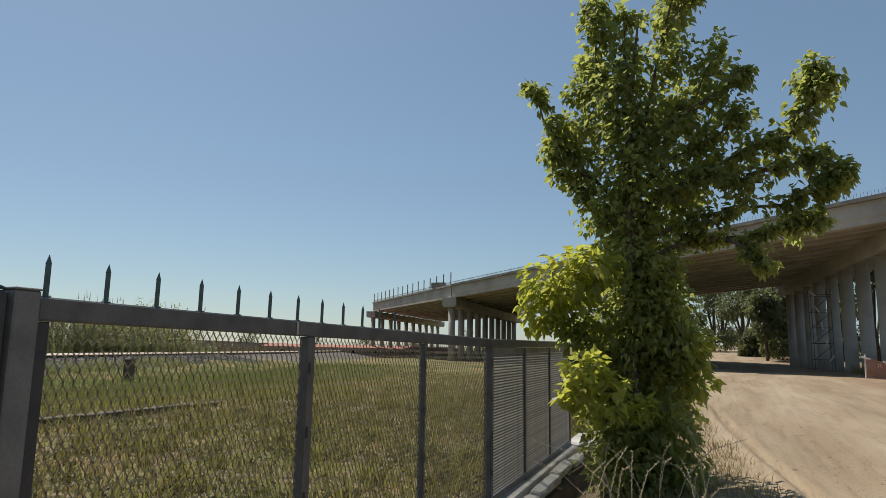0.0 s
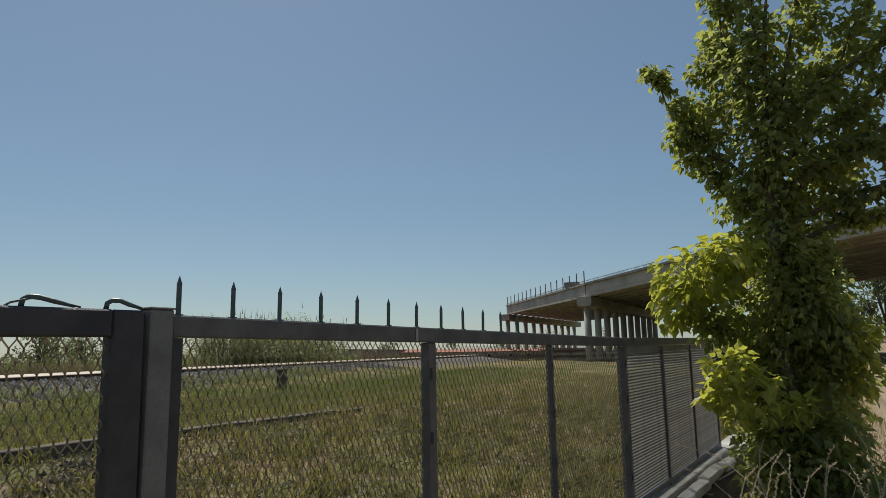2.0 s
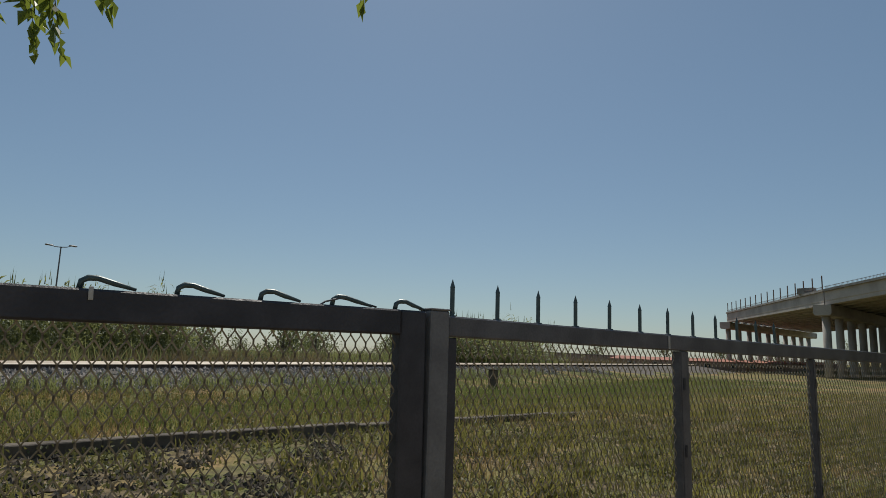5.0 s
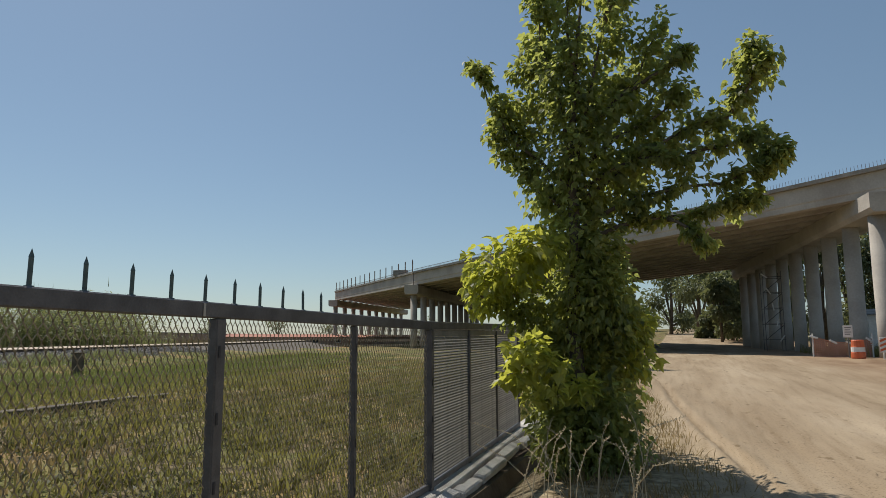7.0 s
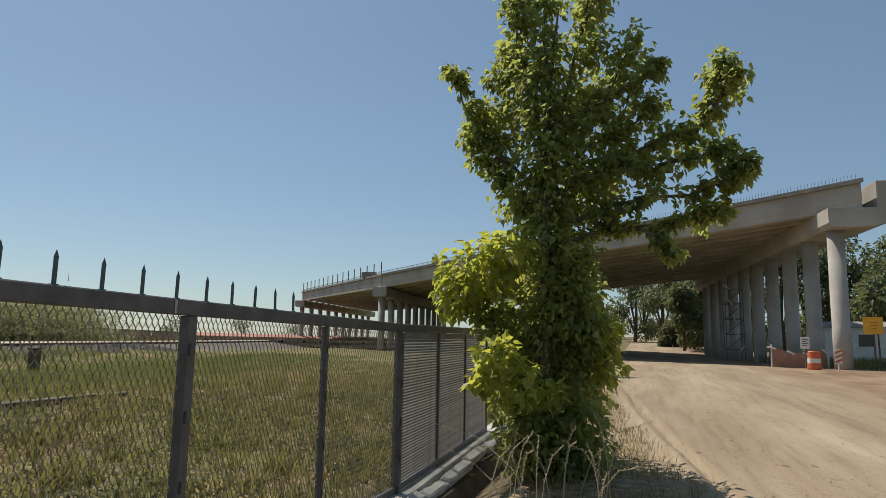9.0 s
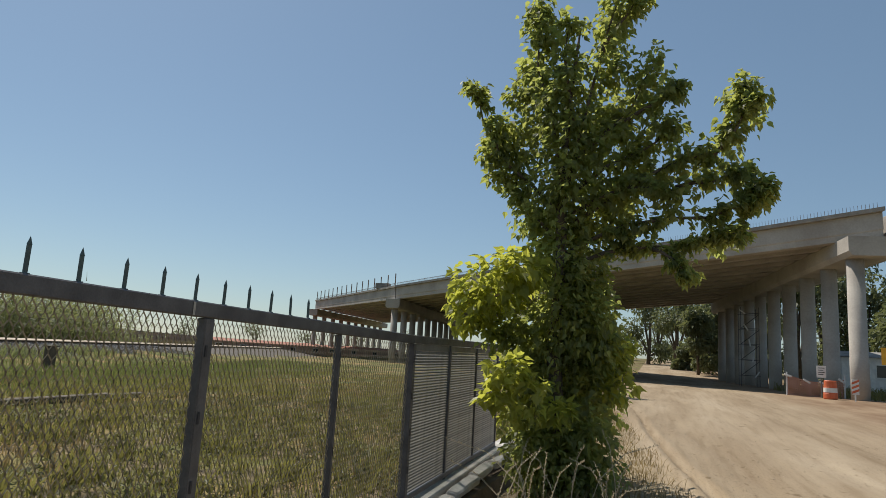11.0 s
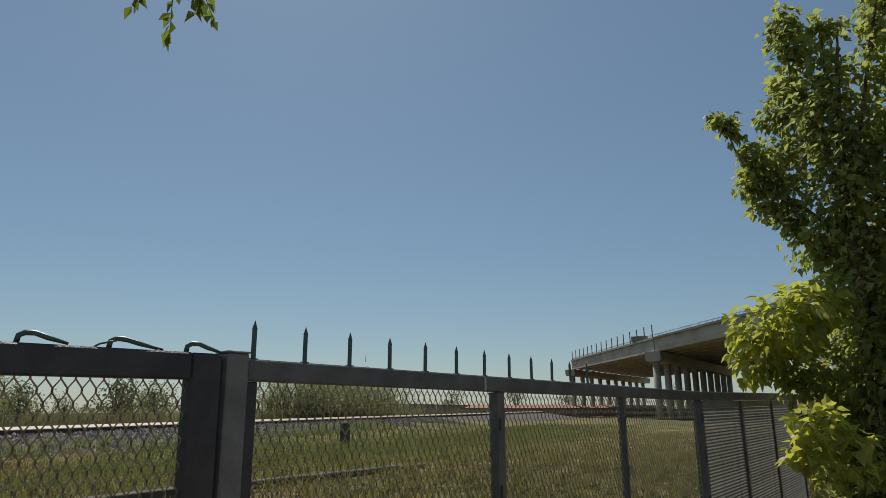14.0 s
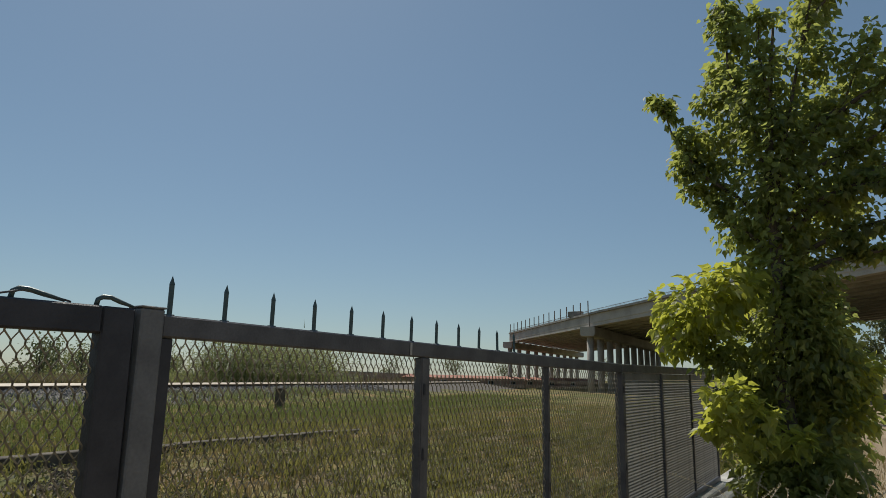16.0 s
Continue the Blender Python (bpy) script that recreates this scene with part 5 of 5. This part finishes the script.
def marker_post(x, y):
    z = float(height(x, y))
    t = thing("marker_post", pose(x, y, z), "short dark weathered concrete marker post beside the railway", "post")
    part("post", box(bmesh.new(), (-0.19, -0.19, -0.2), (0.19, 0.19, 0.94), 0.03), TIMBER_AND_KERB_SHADE, t)
    part("cap", box(bmesh.new(), (-0.22, -0.22, 0.942), (0.22, 0.22, 1.0), 0.02), TIMBER_AND_KERB_SHADE, t)


marker_post(-25.5, 23.2)


# ---- road works by the bridge ----
def gz(x, y):
    return float(height(x, y))


def traffic_barrel(x, y):
    t = thing("traffic_barrel", pose(x, y, gz(x, y)), "orange and white banded plastic traffic barrel on the dirt", "traffic barrel")
    levels = [(0.0, 0.33), (0.06, 0.35), (0.30, 0.345), (0.32, 0.33), (0.62, 0.325), (0.64, 0.315), (0.96, 0.30), (1.0, 0.26)]
    bm = tube(bmesh.new(), [(0, 0, z) for z, r in levels], [r for z, r in levels], 18)
    part("drum", bm, ORANGE, t)
    for lo, hi, r in ((0.36, 0.60, 0.335),):
        part("reflective_band", tube(bmesh.new(), [(0, 0, lo), (0, 0, hi)], [r, r - 0.004], 18), WHITE, t, "white reflective band")


traffic_barrel(9.33, 41.5)


def post_with(name, x, y, h, label, category, mat=STEEL_WORN, r=0.035):
    t = thing(name, pose(x, y, gz(x, y)), label, category)
    part("post", tube(bmesh.new(), [(0, 0, -0.2), (0, 0, h)], [r, r], 8), mat, t)
    return t


sign = post_with("road_sign", 9.2, 42.9, 1.75, "small white notice board on a thin post by the barrel", "sign")
board = part("board", box(bmesh.new(), (-0.24, -0.06, 1.12), (0.24, -0.036, 1.78), 0.01), WHITE, sign)
for i in range(4):
    part("print_bar", box(bmesh.new(), (-0.16, -0.066, 1.64 - i * 0.12), (0.16 - 0.06 * (i % 2), -0.061, 1.68 - i * 0.12)), INK, board)

chev = post_with("hazard_marker", 10.25, 40.4, 1.0, "red and white striped hazard marker on a short post", "road marker", WHITE)
panel = part("board", box(bmesh.new(), (-0.17, -0.07, 0.35), (0.17, -0.04, 1.12), 0.008), WHITE, chev)
for i in range(3):
    bm = bmesh.new()
    z = 0.44 + i * 0.24
    v = [bm.verts.new(q) for q in ((-0.17, -0.074, z - 0.06), (0.17, -0.074, z + 0.10), (0.17, -0.074, z + 0.22), (-0.17, -0.074, z + 0.06))]
    w = [bm.verts.new(p.co + Vector((0, 0.003, 0))) for p in v]
    bm.faces.new(v), bm.faces.new(w[::-1])
    for a in range(4):
        bm.faces.new((v[a], w[a], w[(a + 1) % 4], v[(a + 1) % 4]))
    part("red_stripe", bm, ORANGE, panel)

amber = post_with("amber_sign", 12.45, 42.0, 2.9, "amber rectangular road-works sign on a timber post", "sign", TIMBER_AND_KERB_SHADE, 0.05)
part("post", tube(bmesh.new(), [(0.25, 0.05, -0.2), (0.2, 0.0, 2.4)], [0.045, 0.045], 8), TIMBER_AND_KERB_SHADE, amber)
board = part("board", box(bmesh.new(), (-0.52, -0.09, 1.98), (0.46, -0.055, 2.92), 0.01), AMBER, amber)
for i in range(3):
    part("print_bar", box(bmesh.new(), (-0.26 + 0.06 * i, -0.095, 2.60 - i * 0.16), (0.20 - 0.05 * i, -0.091, 2.65 - i * 0.16)), AMBER_PRINT, board)


def net_fence():
    t = thing("safety_net", pose(7.4, 44.0, gz(7.4, 44)), "sagging orange plastic safety net between white stakes", "safety net")
    inv = t.matrix_world.inverted()
    xs = [7.6, 8.6, 9.7, 10.6]
    for i, x in enumerate(xs):
        if i in (0, 3):
            z = gz(x, 44)
            ob = part("stake", tube(bmesh.new(), [(x, 44, z - 0.2), (x + 0.02, 44, z + 1.35)], [0.045, 0.04], 6), WHITE, t)
            ob.matrix_parent_inverse = inv
    bm = bmesh.new()
    n = 26

    def top(u):
        return gz(7.6 + 3.0 * u, 44) + 1.18 - 0.28 * math.sin(math.pi * u) - 0.15 * u
    # woven bands with open squares
    for k in range(9):
        pts = []
        for i in range(n + 1):
            u = i / n
            lo = gz(7.6 + 3 * u, 44) + 0.05
            pts.append((7.6 + 3.0 * u, 44 + 0.05 * math.sin(u * 9), lo + (top(u) - lo) * k / 8))
        tube(bm, pts, [0.042] * len(pts), 4)
    for i in range(n + 1):
        u = i / n
        x = 7.6 + 3.0 * u
        y = 44 + 0.05 * math.sin(u * 9)
        tube(bm, [(x, y, gz(x, 44) + 0.03), (x, y, top(u))], [0.036, 0.036], 4)
    ob = part("net", bm, NET, t)
    ob.matrix_parent_inverse = inv
    for u in (0.02, 0.35, 0.62, 0.95):
        x = 7.6 + 3 * u
        bm = box(bmesh.new(), (-0.22, -0.03, -0.05), (0.22, 0.03, 0.06), 0.02, pose(x, 43.93, top(u) - 0.02, 0, random.uniform(10, 40), 8))
        ob = part("tape", bm, WHITE, t, "scrap of white tape")
        ob.matrix_parent_inverse = inv


net_fence()


def brick_wall(a, b):
    """A long boundary wall with piers and a coping, between two places."""
    a, b = Vector((*a, 0)), Vector((*b, 0))
    t = thing("brick_wall", pose(a.x, a.y, 0.9), "long weathered red brick boundary wall beyond the railway", "wall")
    inv = t.matrix_world.inverted()
    d = (b - a).normalized()
    n = int((b - a).length / 3.2)
    turn = math.degrees(math.atan2(d.y, d.x))
    step = (b - a).length / n
    for i in range(n):
        p = a + d * step * i
        for name, lo, hi, mat in (("panel", (0.16, -0.11, -0.9), (step - 0.16, 0.11, 1.30), BRICK), ("pier", (-0.155, -0.17, -0.9), (0.155, 0.17, 1.42), BRICK), ("coping", (0.16, -0.15, 1.304), (step - 0.16, 0.15, 1.40), CONCRETE_OLD)):
            ob = part(name, box(bmesh.new(), lo, hi, 0.012), mat, t)
            ob.matrix_parent_inverse = inv
            ob.matrix_basis = pose(p.x, p.y, 1.15, 0, 0, turn)


brick_wall(along_track(44, 8.5)[:2], along_track(150, 8.5)[:2])


def pebbles():
    rng = random.Random(91)
    verts, faces = [], []
    for _ in range(1500):
        y = 7 + 26 * rng.random() ** 1.4
        x = 2.2 - 0.13 * y + 9 * rng.random() ** 1.3 - 0.6
        z = gz(x, y)
        sz = rng.uniform(0.006, 0.016)
        c = Vector((x, y, z))
        k = len(verts)
        for dd in ((1, 0, 0), (0, 1, 0), (-1, 0, 0), (0, -1, 0), (0, 0, 0.8)):
            verts.append(c + Vector(dd) * sz * rng.uniform(0.6, 1.4))
        faces += [(k, k + 1, k + 4), (k + 1, k + 2, k + 4), (k + 2, k + 3, k + 4), (k + 3, k, k + 4)]
    tagged(link("road_pebbles", verts, faces, CLOD), "small stones and clods scattered over the dirt road", "pebbles", kind="stuff")


pebbles()


def scaffold(x, y):
    z0 = gz(x, y)
    t = thing("scaffold_tower", pose(x, y, z0), "dark tubular scaffold tower between the bridge columns", "scaffold")
    for a in (-0.7, 0.7):
        for b in (-0.9, 0.9):
            part("upright", tube(bmesh.new(), [(a, b, -0.1), (a, b, 6.6)], [0.025, 0.025], 6), STEEL, t)
    for k in range(5):
        z = 0.9 + k * 1.3
        for b in (-0.9, 0.9):
            part("ledger", tube(bmesh.new(), [(-0.75, b, z), (0.75, b, z)], [0.022, 0.022], 6), STEEL, t)
        part("tape", box(bmesh.new(), (-0.05, -0.02, -0.3), (0.05, 0.02, 0.3), 0.01, pose(0.5 - 0.27 * k, -1.0, z + 0.1, 0, 35 - 22 * k, 0)), WHITE, t, "scrap of white tape")
        part("brace", tube(bmesh.new(), [(-0.7, -0.94, z), (0.7, -0.94, z + 1.2 if k < 4 else z)], [0.03, 0.03], 6), STEEL, t)


scaffold(7.7, 62)

notice = post_with("works_notice", 8.5, 74.0, 0.9, "small white notice board standing under the bridge", "sign")
part("board", box(bmesh.new(), (-0.45, -0.06, 0.35), (0.45, -0.036, 0.95), 0.01), WHITE, notice)


def roadside_scrub():
    rng = random.Random(52)
    places = []
    for _ in range(5200):
        x = rng.uniform(8.5, 26)
        y = rng.uniform(43, 56)
        if noise.noise((x * 0.5, y * 0.3, 2)) < -0.1:
            continue
        places.append((x, y, gz(x, y)))
    v, f = blades(places, 0.15, 0.75, 0.03, rng, 0.4)
    tagged(link("roadside_scrub", v, f, GRASS), "rough weeds and tall grass round the bridge columns", "scrub", kind="stuff")


roadside_scrub()
